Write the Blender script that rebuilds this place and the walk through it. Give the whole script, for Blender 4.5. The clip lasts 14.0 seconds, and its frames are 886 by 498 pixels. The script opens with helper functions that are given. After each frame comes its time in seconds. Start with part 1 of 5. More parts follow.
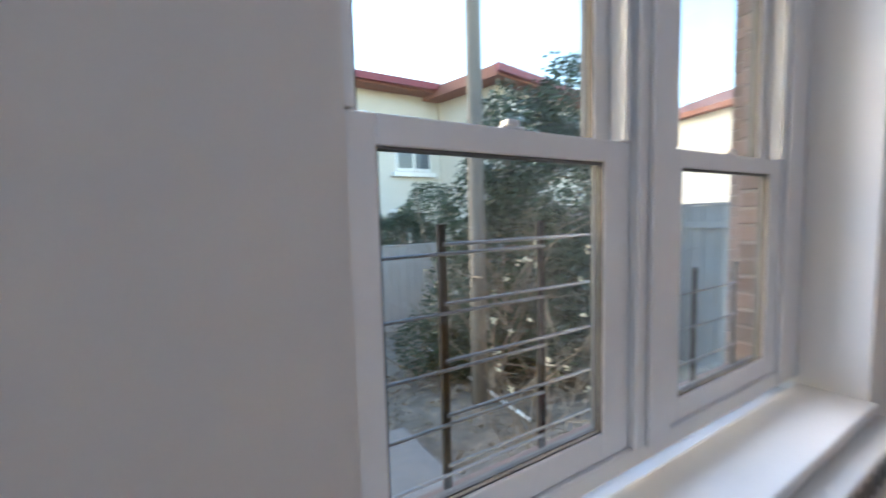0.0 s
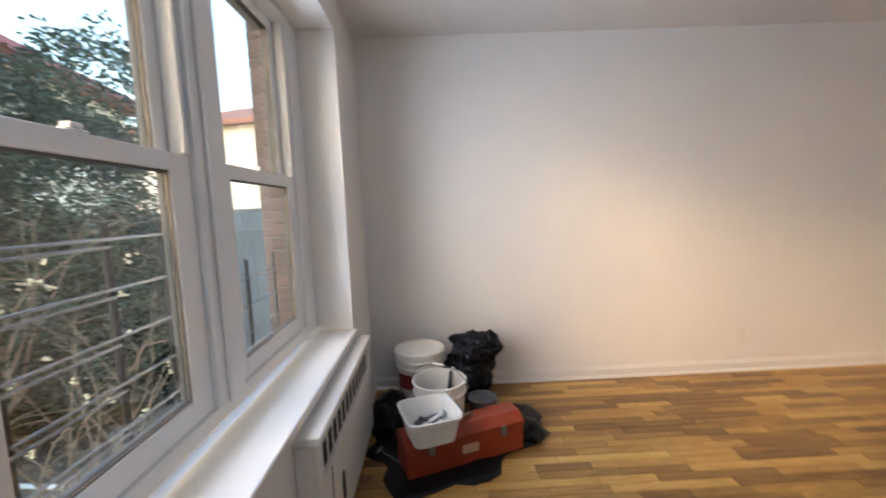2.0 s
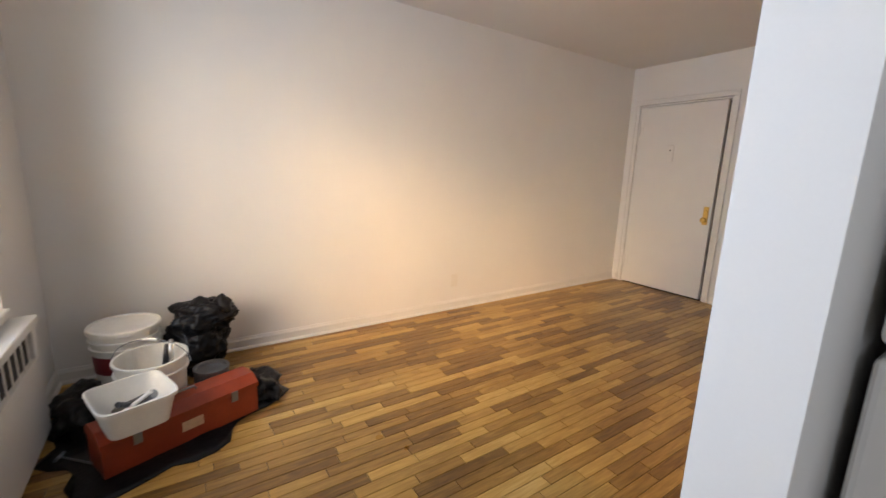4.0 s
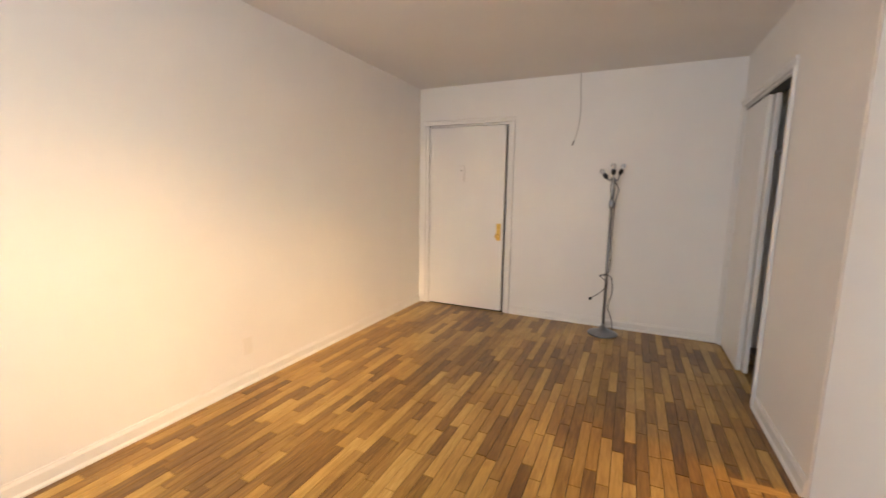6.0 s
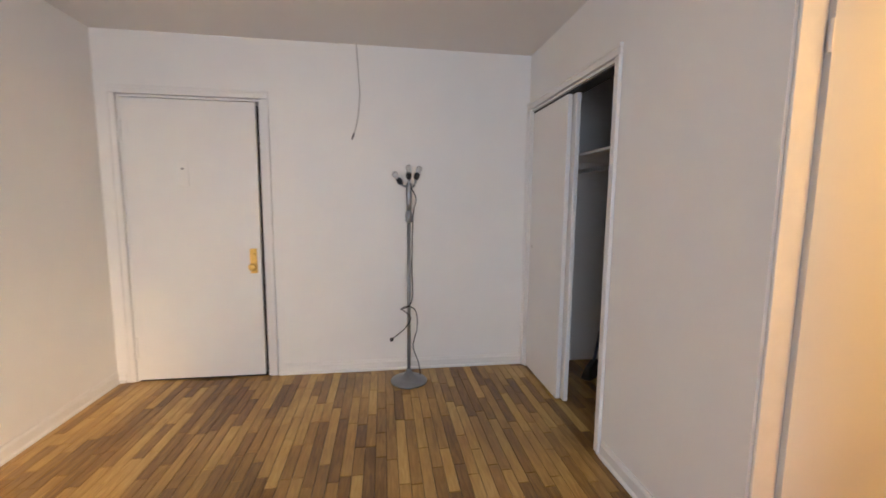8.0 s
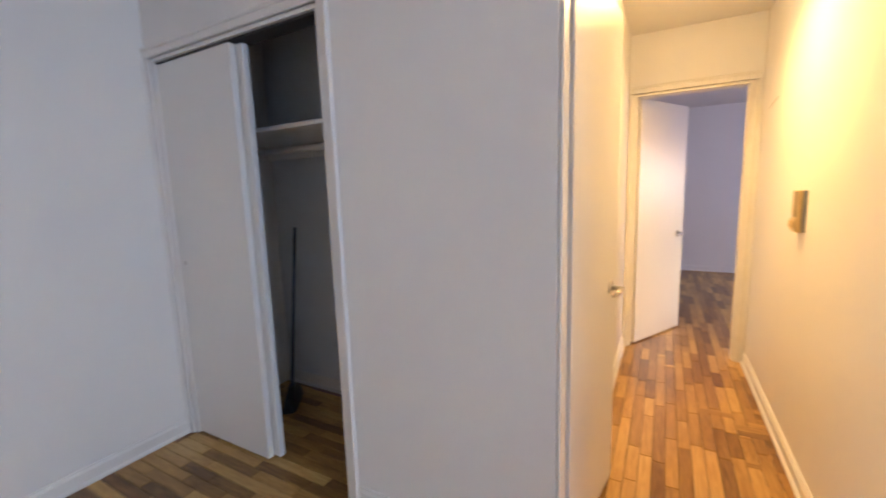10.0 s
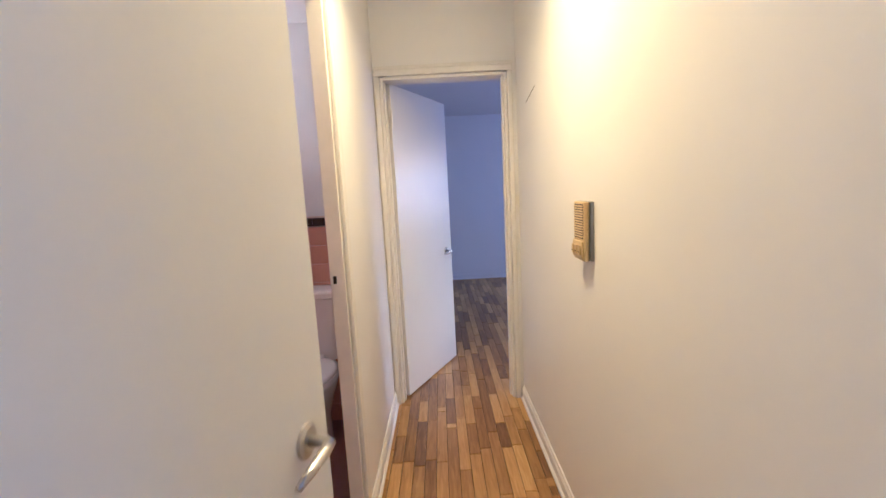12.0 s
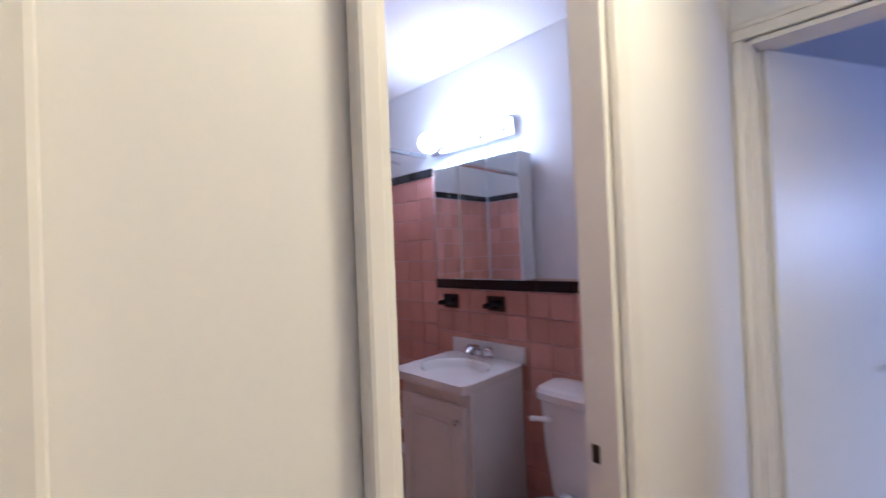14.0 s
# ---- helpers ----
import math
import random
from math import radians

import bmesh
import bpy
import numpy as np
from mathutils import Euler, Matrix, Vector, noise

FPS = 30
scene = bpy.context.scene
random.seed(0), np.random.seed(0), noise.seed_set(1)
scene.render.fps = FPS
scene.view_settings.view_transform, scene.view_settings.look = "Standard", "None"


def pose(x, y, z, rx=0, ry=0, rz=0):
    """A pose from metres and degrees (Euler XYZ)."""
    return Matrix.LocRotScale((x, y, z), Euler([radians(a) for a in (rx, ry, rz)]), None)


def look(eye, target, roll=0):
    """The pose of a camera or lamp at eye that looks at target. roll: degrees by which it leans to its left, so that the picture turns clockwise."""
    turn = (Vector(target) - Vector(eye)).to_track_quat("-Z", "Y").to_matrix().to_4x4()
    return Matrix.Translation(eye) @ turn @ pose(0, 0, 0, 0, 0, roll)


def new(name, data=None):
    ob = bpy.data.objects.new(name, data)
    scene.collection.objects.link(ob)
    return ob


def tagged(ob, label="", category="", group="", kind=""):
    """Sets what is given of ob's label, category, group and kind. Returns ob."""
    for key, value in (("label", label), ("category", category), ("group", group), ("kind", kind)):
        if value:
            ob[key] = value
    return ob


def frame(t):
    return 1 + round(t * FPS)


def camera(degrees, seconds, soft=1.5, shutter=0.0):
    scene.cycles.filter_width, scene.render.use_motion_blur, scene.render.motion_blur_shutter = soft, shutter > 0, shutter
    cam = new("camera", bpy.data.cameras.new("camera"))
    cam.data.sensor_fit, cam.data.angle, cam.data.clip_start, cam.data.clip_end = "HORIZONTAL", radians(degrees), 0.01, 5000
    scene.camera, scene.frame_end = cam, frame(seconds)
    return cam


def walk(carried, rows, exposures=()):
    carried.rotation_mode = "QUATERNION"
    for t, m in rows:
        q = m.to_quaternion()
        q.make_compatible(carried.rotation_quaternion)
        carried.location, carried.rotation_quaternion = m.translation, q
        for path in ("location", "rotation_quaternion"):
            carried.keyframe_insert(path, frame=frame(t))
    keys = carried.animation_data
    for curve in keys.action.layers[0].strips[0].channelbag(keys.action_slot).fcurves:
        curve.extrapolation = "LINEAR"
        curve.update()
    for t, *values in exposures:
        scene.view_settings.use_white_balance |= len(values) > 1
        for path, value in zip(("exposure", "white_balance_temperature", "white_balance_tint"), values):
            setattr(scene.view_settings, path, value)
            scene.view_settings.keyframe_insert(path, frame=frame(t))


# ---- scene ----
cam = camera(95.0, 14.0, soft=1.5, shutter=0.35)
PATH = [
    (0, (2.579, 1.112, 1.322), (1.532, -0.585, 1.162), -1.5),
    (0.5, (2.621, 1.085, 1.325), (0.989, -0.067, 1.227), -1.7),
    (1, (2.713, 1.144, 1.323), (0.856, 0.405, 1.239), -1.3),
    (1.5, (2.813, 1.2, 1.334), (0.857, 0.796, 1.227), -1.9),
    (2, (2.885, 1.205, 1.306), (0.896, 1.248, 1.104), -2.4),
    (2.5, (3.012, 1.169, 1.27), (1.114, 1.706, 0.94), -2.3),
    (3, (3.074, 1.205, 1.266), (1.274, 1.978, 0.86), -1.0),
    (5.5, (2.471, 1.566, 1.283), (1.306, 3.188, 1.029), 2.0),
    (6, (2.285, 1.63, 1.317), (1.451, 3.435, 1.038), 0.9),
    (6.5, (2.108, 1.768, 1.315), (1.727, 3.709, 1.023), 0.8),
    (7, (2.036, 2.069, 1.329), (1.855, 4.045, 1.08), 1.2),
    (9.5, (1.829, 3.442, 1.342), (3.245, 4.835, 1.112), -1.9),
    (10, (1.856, 3.51, 1.334), (3.592, 4.464, 1.057), -1.8),
    (10.5, (2.03, 3.496, 1.318), (3.911, 4.091, 0.993), -1.3),
    (11, (2.334, 3.428, 1.313), (4.274, 3.773, 0.97), -0.5),
    (11.5, (2.663, 3.422, 1.309), (4.641, 3.508, 1.03), -1.4),
    (12, (2.964, 3.439, 1.341), (4.946, 3.432, 1.071), -3.0),
    (12.5, (3.315, 3.41, 1.375), (5.28, 3.58, 1.155), -2.2),
    (13, (3.524, 3.431, 1.409), (5.478, 3.805, 1.21), -3.3),
    (13.5, (3.659, 3.49, 1.381), (5.501, 4.267, 1.311), -3.2),
    (14, (3.786, 3.545, 1.371), (5.214, 4.946, 1.394), -2.3),
]
EXPOSURE = [(0.0, 2.4, 5400, 12), (1.5, 2.45, 5800, 12), (3.0, 2.5, 6100, 12), (5.5, 2.85, 7000, 12), (7.0, 3.05, 6400, 12), (9.5, 3.05, 5500, 10), (11.0, 2.75, 4600, 10), (12.5, 2.4, 3600, 11), (14.0, 2.1, 3450, 12)]
walk(cam, [(t, look(eye, target, roll)) for t, eye, target, roll in PATH], EXPOSURE)

# ---- world and sun ----
SUN_WAY = Vector((-0.45, 1.0, -0.37)).normalized()
world = bpy.data.worlds.new("sky")
scene.world = world
world.use_nodes = True
wn, wl = world.node_tree.nodes, world.node_tree.links
sky = wn.new("ShaderNodeTexSky")
sky.sky_type = 'NISHITA'
sky.sun_disc = False
sky.sun_elevation = math.asin(-SUN_WAY.z)
sky.sun_rotation = math.atan2(-SUN_WAY.x, -SUN_WAY.y)
sky.air_density, sky.dust_density, sky.ozone_density = 1.6, 0.8, 1.5
wn["Background"].inputs["Strength"].default_value = 0.15
wl.new(sky.outputs[0], wn["Background"].inputs["Color"])

sun_data = bpy.data.lights.new("sun", 'SUN')
sun_data.energy, sun_data.angle, sun_data.color = 0.58, radians(15.0), (1.0, 0.62, 0.28)
sun = new("sun", sun_data)
sun.matrix_world = look((8, -12, 9), Vector((8, -12, 9)) + SUN_WAY)


def point_lamp(name, place, watts, colour, radius):
    data = bpy.data.lights.new(name, 'POINT')
    data.energy, data.color, data.shadow_soft_size = watts, colour, radius
    ob = new(name, data)
    ob.location = place
    return ob


point_lamp("hall_lamp_light", (4.28, 3.42, 2.33), 0.75, (1.0, 0.53, 0.13), 0.10)
dome_data = bpy.data.lights.new("hall_dome_light", 'AREA')
dome_data.shape, dome_data.size = 'DISK', 0.20
dome_data.energy, dome_data.color, dome_data.spread = 3.7, (1.0, 0.53, 0.13), radians(150)
dome_light = new("hall_dome_light", dome_data)
dome_light.location = (4.28, 3.42, 2.355)
for yy in (4.58, 4.77, 4.96):
    point_lamp("bath_lamp_light", (5.06, yy, 1.95), 0.42, (1.0, 0.54, 0.25), 0.05)
bed_data = bpy.data.lights.new("bedroom_window_light", 'AREA')
bed_data.shape, bed_data.size, bed_data.size_y = 'RECTANGLE', 0.75, 0.65
bed_data.energy, bed_data.color = 2.9, (0.92, 0.80, 1.0)
bed_light = new("bedroom_window_light", bed_data)
bed_light.matrix_world = look((7.3, 0.62, 1.45), (7.3, 3.0, 1.35))

win_data = bpy.data.lights.new("window_sky_light", 'AREA')
win_data.shape, win_data.size, win_data.size_y = 'RECTANGLE', 1.60, 1.45
win_data.energy, win_data.color, win_data.spread = 4.3, (0.74, 0.84, 1.0), radians(145)
win_light = new("window_sky_light", win_data)
win_light.matrix_world = look((1.56, 0.545, 1.46), (1.56, 3.0, 1.46))

# added fill lamp in the kitchen, set in an unseen opening
kit_data = bpy.data.lights.new("kitchen_fill_light", 'AREA')
kit_data.shape, kit_data.size, kit_data.size_y = 'RECTANGLE', 0.55, 0.65
kit_data.energy, kit_data.color = 1.2, (0.8, 0.88, 1.0)
kit_light = new("kitchen_fill_light", kit_data)
kit_light.matrix_world = look((3.8, 0.60, 1.55), (3.8, 3.0, 1.5))


# ---- materials ----
def material(name, colour, rough=0.5, metal=0.0, spread=0.06, scale=8.0, fine=120.0, bump=0.1, bump_dist=0.002,
             pieces=0.0, emit=0.0, coat=0.0, stretch=(1, 1, 1), stain=None):
    """Two scales of variation on object coordinates, fine relief, and a shade per piece."""
    m = bpy.data.materials.new(name)
    m.use_nodes = True
    n, l = m.node_tree.nodes, m.node_tree.links
    b = n["Principled BSDF"]
    b.inputs["Roughness"].default_value, b.inputs["Metallic"].default_value = rough, metal
    b.inputs["Coat Weight"].default_value = coat
    geo = n.new("ShaderNodeNewGeometry")
    mp = n.new("ShaderNodeMapping")
    mp.inputs["Scale"].default_value = stretch
    l.new(geo.outputs["Position"], mp.inputs["Vector"])
    big, small = n.new("ShaderNodeTexNoise"), n.new("ShaderNodeTexNoise")
    for tex, s, d in ((big, scale, 4), (small, fine, 3)):
        tex.inputs["Scale"].default_value, tex.inputs["Detail"].default_value = s, d
        l.new(mp.outputs[0], tex.inputs["Vector"])
    add = n.new("ShaderNodeMath")
    add.operation = 'ADD'
    half = n.new("ShaderNodeMath")
    half.operation = 'MULTIPLY'
    half.inputs[1].default_value = 0.4
    l.new(small.outputs["Fac"], half.inputs[0])
    l.new(big.outputs["Fac"], add.inputs[0])
    l.new(half.outputs[0], add.inputs[1])
    value = n.new("ShaderNodeMapRange")
    value.inputs["From Min"].default_value, value.inputs["From Max"].default_value = 0.35, 1.05
    value.inputs["To Min"].default_value, value.inputs["To Max"].default_value = 1 - spread, 1 + spread
    l.new(add.outputs[0], value.inputs["Value"])
    last = value.outputs[0]
    if pieces:
        info = n.new("ShaderNodeObjectInfo")
        mix = n.new("ShaderNodeMath")
        mix.operation = 'ADD'
        l.new(info.outputs["Random"], mix.inputs[0])
        l.new(geo.outputs["Random Per Island"], mix.inputs[1])
        fr = n.new("ShaderNodeMath")
        fr.operation = 'FRACT'
        l.new(mix.outputs[0], fr.inputs[0])
        rng = n.new("ShaderNodeMapRange")
        rng.inputs["To Min"].default_value, rng.inputs["To Max"].default_value = 1 - pieces, 1 + pieces
        l.new(fr.outputs[0], rng.inputs["Value"])
        mul = n.new("ShaderNodeMath")
        mul.operation = 'MULTIPLY'
        l.new(last, mul.inputs[0])
        l.new(rng.outputs[0], mul.inputs[1])
        last = mul.outputs[0]
    tint = n.new("ShaderNodeVectorMath")
    tint.operation = 'SCALE'
    tint.inputs[0].default_value = colour
    l.new(last, tint.inputs["Scale"])
    l.new(tint.outputs[0], b.inputs["Base Color"])
    rr = n.new("ShaderNodeMapRange")
    rr.inputs["To Min"].default_value, rr.inputs["To Max"].default_value = max(rough - 0.05, 0.02), min(rough + 0.05, 1)
    l.new(big.outputs["Fac"], rr.inputs["Value"])
    l.new(rr.outputs[0], b.inputs["Roughness"])
    if bump:
        bp = n.new("ShaderNodeBump")
        bp.inputs["Strength"].default_value, bp.inputs["Distance"].default_value = bump, bump_dist
        l.new(add.outputs[0], bp.inputs["Height"])
        l.new(bp.outputs[0], b.inputs["Normal"])
    if emit:
        b.inputs["Emission Color"].default_value = (*colour, 1)
        b.inputs["Emission Strength"].default_value = emit
    return m


def wood(name, ramp, rough, along, grain=1.0):
    """Strip flooring: each strip its own tone from the ramp, with grain along the strip, dark pores and worn patches."""
    m = bpy.data.materials.new(name)
    m.use_nodes = True
    n, l = m.node_tree.nodes, m.node_tree.links
    b = n["Principled BSDF"]
    geo, info = n.new("ShaderNodeNewGeometry"), n.new("ShaderNodeObjectInfo")
    a = n.new("ShaderNodeMath")
    l.new(info.outputs["Random"], a.inputs[0])
    l.new(geo.outputs["Random Per Island"], a.inputs[1])
    f = n.new("ShaderNodeMath")
    f.operation = 'FRACT'
    l.new(a.outputs[0], f.inputs[0])
    # grain, shifted from strip to strip
    shift = n.new("ShaderNodeVectorMath")
    shift.operation = 'SCALE'
    shift.inputs[0].default_value = (7.0, 11.0, 5.0)
    l.new(f.outputs[0], shift.inputs["Scale"])
    moved = n.new("ShaderNodeVectorMath")
    l.new(geo.outputs["Position"], moved.inputs[0])
    l.new(shift.outputs[0], moved.inputs[1])
    mp = n.new("ShaderNodeMapping")
    mp.inputs["Scale"].default_value = (70, 7, 20) if along == "y" else (7, 70, 20)
    l.new(moved.outputs[0], mp.inputs["Vector"])
    tex = n.new("ShaderNodeTexNoise")
    tex.inputs["Scale"].default_value, tex.inputs["Detail"].default_value, tex.inputs["Distortion"].default_value = 1.0, 5, 0.8
    l.new(mp.outputs[0], tex.inputs["Vector"])
    wear = n.new("ShaderNodeTexNoise")
    wear.inputs["Scale"].default_value, wear.inputs["Detail"].default_value = 1.7, 3
    l.new(geo.outputs["Position"], wear.inputs["Vector"])
    # tone = strip tone + grain + wear
    t1 = n.new("ShaderNodeMath")
    t1.operation = 'MULTIPLY_ADD'
    l.new(tex.outputs["Fac"], t1.inputs[0])
    t1.inputs[1].default_value = 1.1 * grain
    l.new(f.outputs[0], t1.inputs[2])
    t2 = n.new("ShaderNodeMath")
    t2.operation = 'MULTIPLY_ADD'
    l.new(wear.outputs["Fac"], t2.inputs[0])
    t2.inputs[1].default_value = 0.9
    l.new(t1.outputs[0], t2.inputs[2])
    rng = n.new("ShaderNodeMapRange")
    rng.inputs["From Min"].default_value, rng.inputs["From Max"].default_value = 0.62, 2.45
    l.new(t2.outputs[0], rng.inputs["Value"])
    cr = n.new("ShaderNodeValToRGB")
    cr.color_ramp.elements.remove(cr.color_ramp.elements[0])
    for k, (p, c) in enumerate(ramp):
        e = cr.color_ramp.elements[0] if k == 0 else cr.color_ramp.elements.new(p)
        e.position, e.color = p, (*c, 1)
    l.new(rng.outputs[0], cr.inputs["Fac"])
    l.new(cr.outputs[0], b.inputs["Base Color"])
    rr = n.new("ShaderNodeMapRange")
    rr.inputs["To Min"].default_value, rr.inputs["To Max"].default_value = rough - 0.03, rough + 0.10
    l.new(wear.outputs["Fac"], rr.inputs["Value"])
    l.new(rr.outputs[0], b.inputs["Roughness"])
    bp = n.new("ShaderNodeBump")
    bp.inputs["Strength"].default_value, bp.inputs["Distance"].default_value = 0.25, 0.0008
    l.new(tex.outputs["Fac"], bp.inputs["Height"])
    l.new(bp.outputs[0], b.inputs["Normal"])
    return m


OAK = [(0.0, (0.065, 0.030, 0.009)), (0.22, (0.175, 0.085, 0.020)), (0.46, (0.33, 0.180, 0.042)), (0.72, (0.52, 0.315, 0.085)), (1.0, (0.70, 0.48, 0.19))]
M_OAK_Y = wood("oak_strip_floor", OAK, 0.27, "y")
M_OAK_X = wood("oak_strip_floor_hall", OAK, 0.27, "x")
M_SUBFLOOR = material("dark_floor_joint", (0.03, 0.018, 0.01), 0.8)
M_WALL = material("white_wall_paint", (0.82, 0.80, 0.77), 0.55, spread=0.025, scale=2.2, fine=260, bump=0.12, bump_dist=0.0015)
M_CEIL = material("white_ceiling_paint", (0.76, 0.74, 0.71), 0.7, spread=0.03, scale=1.6, fine=200, bump=0.15)
M_TRIM = material("white_gloss_trim", (0.80, 0.78, 0.75), 0.32, spread=0.03, scale=6, fine=60, bump=0.18, bump_dist=0.002)
M_DOOR = material("white_door_paint", (0.79, 0.775, 0.75), 0.38, spread=0.02, scale=3, fine=90, bump=0.1)
M_OLDTRIM = material("thick_old_trim_paint", (0.79, 0.76, 0.70), 0.4, spread=0.05, scale=14, fine=45, bump=0.16, bump_dist=0.003)
M_VINYL = material("white_vinyl_window", (0.80, 0.81, 0.82), 0.3, spread=0.03, scale=9, fine=50, bump=0.05)
M_BATHWALL = material("cool_white_bath_paint", (0.72, 0.73, 0.74), 0.4, spread=0.03, scale=3, fine=150, bump=0.1)
M_PINK = material("pink_wall_tile", (0.56, 0.30, 0.235), 0.15, spread=0.05, scale=7, fine=40, bump=0.05, pieces=0.12)
M_GROUT = material("pale_grout", (0.62, 0.50, 0.44), 0.8, spread=0.08)
M_BLACKTILE = material("black_glazed_tile", (0.012, 0.012, 0.014), 0.12, spread=0.1, pieces=0.2, bump=0.03)
M_CERAMIC = material("white_ceramic", (0.80, 0.78, 0.74), 0.1, spread=0.015, scale=4, fine=30, bump=0.0, coat=0.3)
M_CHROME = material("chrome", (0.75, 0.75, 0.77), 0.12, 1.0, spread=0.05, bump=0.0)
M_NICKEL = material("satin_nickel", (0.62, 0.60, 0.57), 0.28, 1.0, spread=0.06, fine=300, bump=0.03)
M_BRASS = material("worn_brass", (0.72, 0.48, 0.14), 0.3, 1.0, spread=0.2, scale=40, bump=0.08)
M_STEEL = material("dull_grey_steel", (0.30, 0.31, 0.32), 0.4, 0.85, spread=0.12, scale=20, bump=0.08)
M_BLACK = material("black_plastic", (0.012, 0.012, 0.013), 0.35, spread=0.3, scale=20, bump=0.1)
M_TARP = material("black_bin_liner", (0.006, 0.006, 0.007), 0.34, spread=0.4, scale=18, fine=60, bump=0.6, bump_dist=0.006)
M_TARP.node_tree.nodes["Principled BSDF"].inputs["Specular IOR Level"].default_value = 0.25
M_GUARD = material("dark_painted_iron", (0.010, 0.010, 0.012), 0.9, 0.0, spread=0.3, scale=30, bump=0.2)
M_ROD = material("galvanised_rod", (0.22, 0.23, 0.25), 0.4, 0.6, spread=0.15, scale=30, bump=0.1)
M_PAIL = material("white_pail_plastic", (0.76, 0.75, 0.71), 0.4, spread=0.08, scale=14, fine=70, bump=0.1)
M_REDLABEL = material("dark_red_label", (0.22, 0.02, 0.03), 0.45, spread=0.15, bump=0.0)
M_ORANGE = material("orange_red_toolbox_enamel", (0.28, 0.040, 0.013), 0.4, spread=0.22, scale=12, fine=60, bump=0.12)
M_PAPER = material("buff_label", (0.62, 0.42, 0.27), 0.6, spread=0.12, scale=40, bump=0.0)
# near-black: shade painted into gaps, also the dark track and threshold
M_GAPSHADE_METAL = material("gap_shade_and_dark_metal", (0.02, 0.019, 0.018), 0.8, spread=0.3, bump=0.0)
M_INTERCOM = material("aged_ivory_plastic", (0.62, 0.47, 0.20), 0.45, spread=0.08, scale=30, bump=0.06)
M_IVORY = material("white_switch_plastic", (0.78, 0.75, 0.70), 0.35, spread=0.02, bump=0.0)
M_BLUEPOLE = material("blue_grey_pole", (0.07, 0.10, 0.16), 0.4, spread=0.1)
M_BULBGLASS = material("clear_bulb_glass", (0.8, 0.8, 0.8), 0.05, spread=0.02, bump=0.0)
M_BULBGLASS.node_tree.nodes["Principled BSDF"].inputs["Transmission Weight"].default_value = 0.85
M_LIT = material("lit_frosted_bulb", (1.0, 0.76, 0.52), 0.4, spread=0.0, bump=0.0, emit=4.5)
M_HALLLIT = material("lit_warm_dome", (1.0, 0.8, 0.45), 0.4, spread=0.0, bump=0.0, emit=2.0)
M_MIRROR = material("mirror_silver", (0.86, 0.88, 0.88), 0.02, 1.0, spread=0.0, bump=0.0)
M_MIRROR.node_tree.nodes["Map Range.001"].inputs["To Max"].default_value = 0.02
M_BRICK = material("red_brown_brick", (0.11, 0.072, 0.062), 0.85, spread=0.2, scale=20, fine=150, bump=0.4, bump_dist=0.004, pieces=0.3)
M_MORTAR = material("grey_mortar", (0.20, 0.19, 0.18), 0.9, spread=0.12)
M_LEAF = material("dark_hedge_leaf", (0.030, 0.060, 0.028), 0.35, spread=0.3, scale=3, bump=0.0, pieces=0.5)
M_BARK = material("grey_brown_bark", (0.23, 0.18, 0.13), 0.9, spread=0.3, scale=20, fine=80, bump=0.5, bump_dist=0.006)
M_TWIG = material("pale_dry_twig", (0.26, 0.21, 0.15), 0.8, spread=0.3, scale=20, bump=0.2)
M_BERRY = material("cream_seed_head", (0.72, 0.68, 0.48), 0.7, spread=0.2, bump=0.2)
M_FENCE = material("beige_fence_board", (0.50, 0.43, 0.37), 0.7, spread=0.12, scale=3, fine=60, bump=0.2, pieces=0.08)
M_GREYFENCE = material("grey_weathered_board", (0.34, 0.35, 0.36), 0.8, spread=0.15, scale=4, fine=60, bump=0.25, pieces=0.1)
M_GROUND = material("earth_with_leaf_litter", (0.20, 0.165, 0.125), 0.95, spread=0.45, scale=5, fine=55, bump=0.8, bump_dist=0.03)
M_STUCCO = material("pale_stucco", (0.66, 0.62, 0.54), 0.85, spread=0.06, scale=4, fine=120, bump=0.2)
M_ROOFTILE = material("red_brown_roof", (0.26, 0.11, 0.075), 0.8, spread=0.2, scale=8, fine=60, bump=0.3, pieces=0.15)
M_POLE = material("weathered_timber_pole", (0.20, 0.175, 0.145), 0.85, spread=0.2, scale=6, fine=50, bump=0.4, stretch=(6, 6, 0.6))
M_DARKPANE = material("dark_house_pane", (0.10, 0.12, 0.15), 0.1, spread=0.1, bump=0.0)
M_FLOORTILE = material("dusky_pink_floor_tile", (0.30, 0.17, 0.15), 0.3, spread=0.1, pieces=0.15, bump=0.05)
M_GASKET = material("grey_glazing_gasket", (0.10, 0.10, 0.105), 0.7, spread=0.15, scale=20, bump=0.1)
M_CABLE = material("black_cable", (0.02, 0.02, 0.02), 0.6, spread=0.2, bump=0.0)
M_SCRATCH = material("grey_scuff", (0.35, 0.32, 0.29), 0.8, spread=0.2, bump=0.0)
M_RUST = material("brown_tool_dirt", (0.10, 0.085, 0.07), 0.6, spread=0.4, scale=30, bump=0.3)


def glass_material():
    m = bpy.data.materials.new("window_glass")
    m.use_nodes = True
    n, l = m.node_tree.nodes, m.node_tree.links
    n.remove(n["Principled BSDF"])
    g = n.new("ShaderNodeBsdfGlass")
    g.inputs["IOR"].default_value, g.inputs["Roughness"].default_value = 1.45, 0.0
    g.inputs["Color"].default_value = (0.97, 0.985, 0.98, 1)
    l.new(g.outputs[0], n["Material Output"].inputs["Surface"])
    return m


M_GLASS = glass_material()


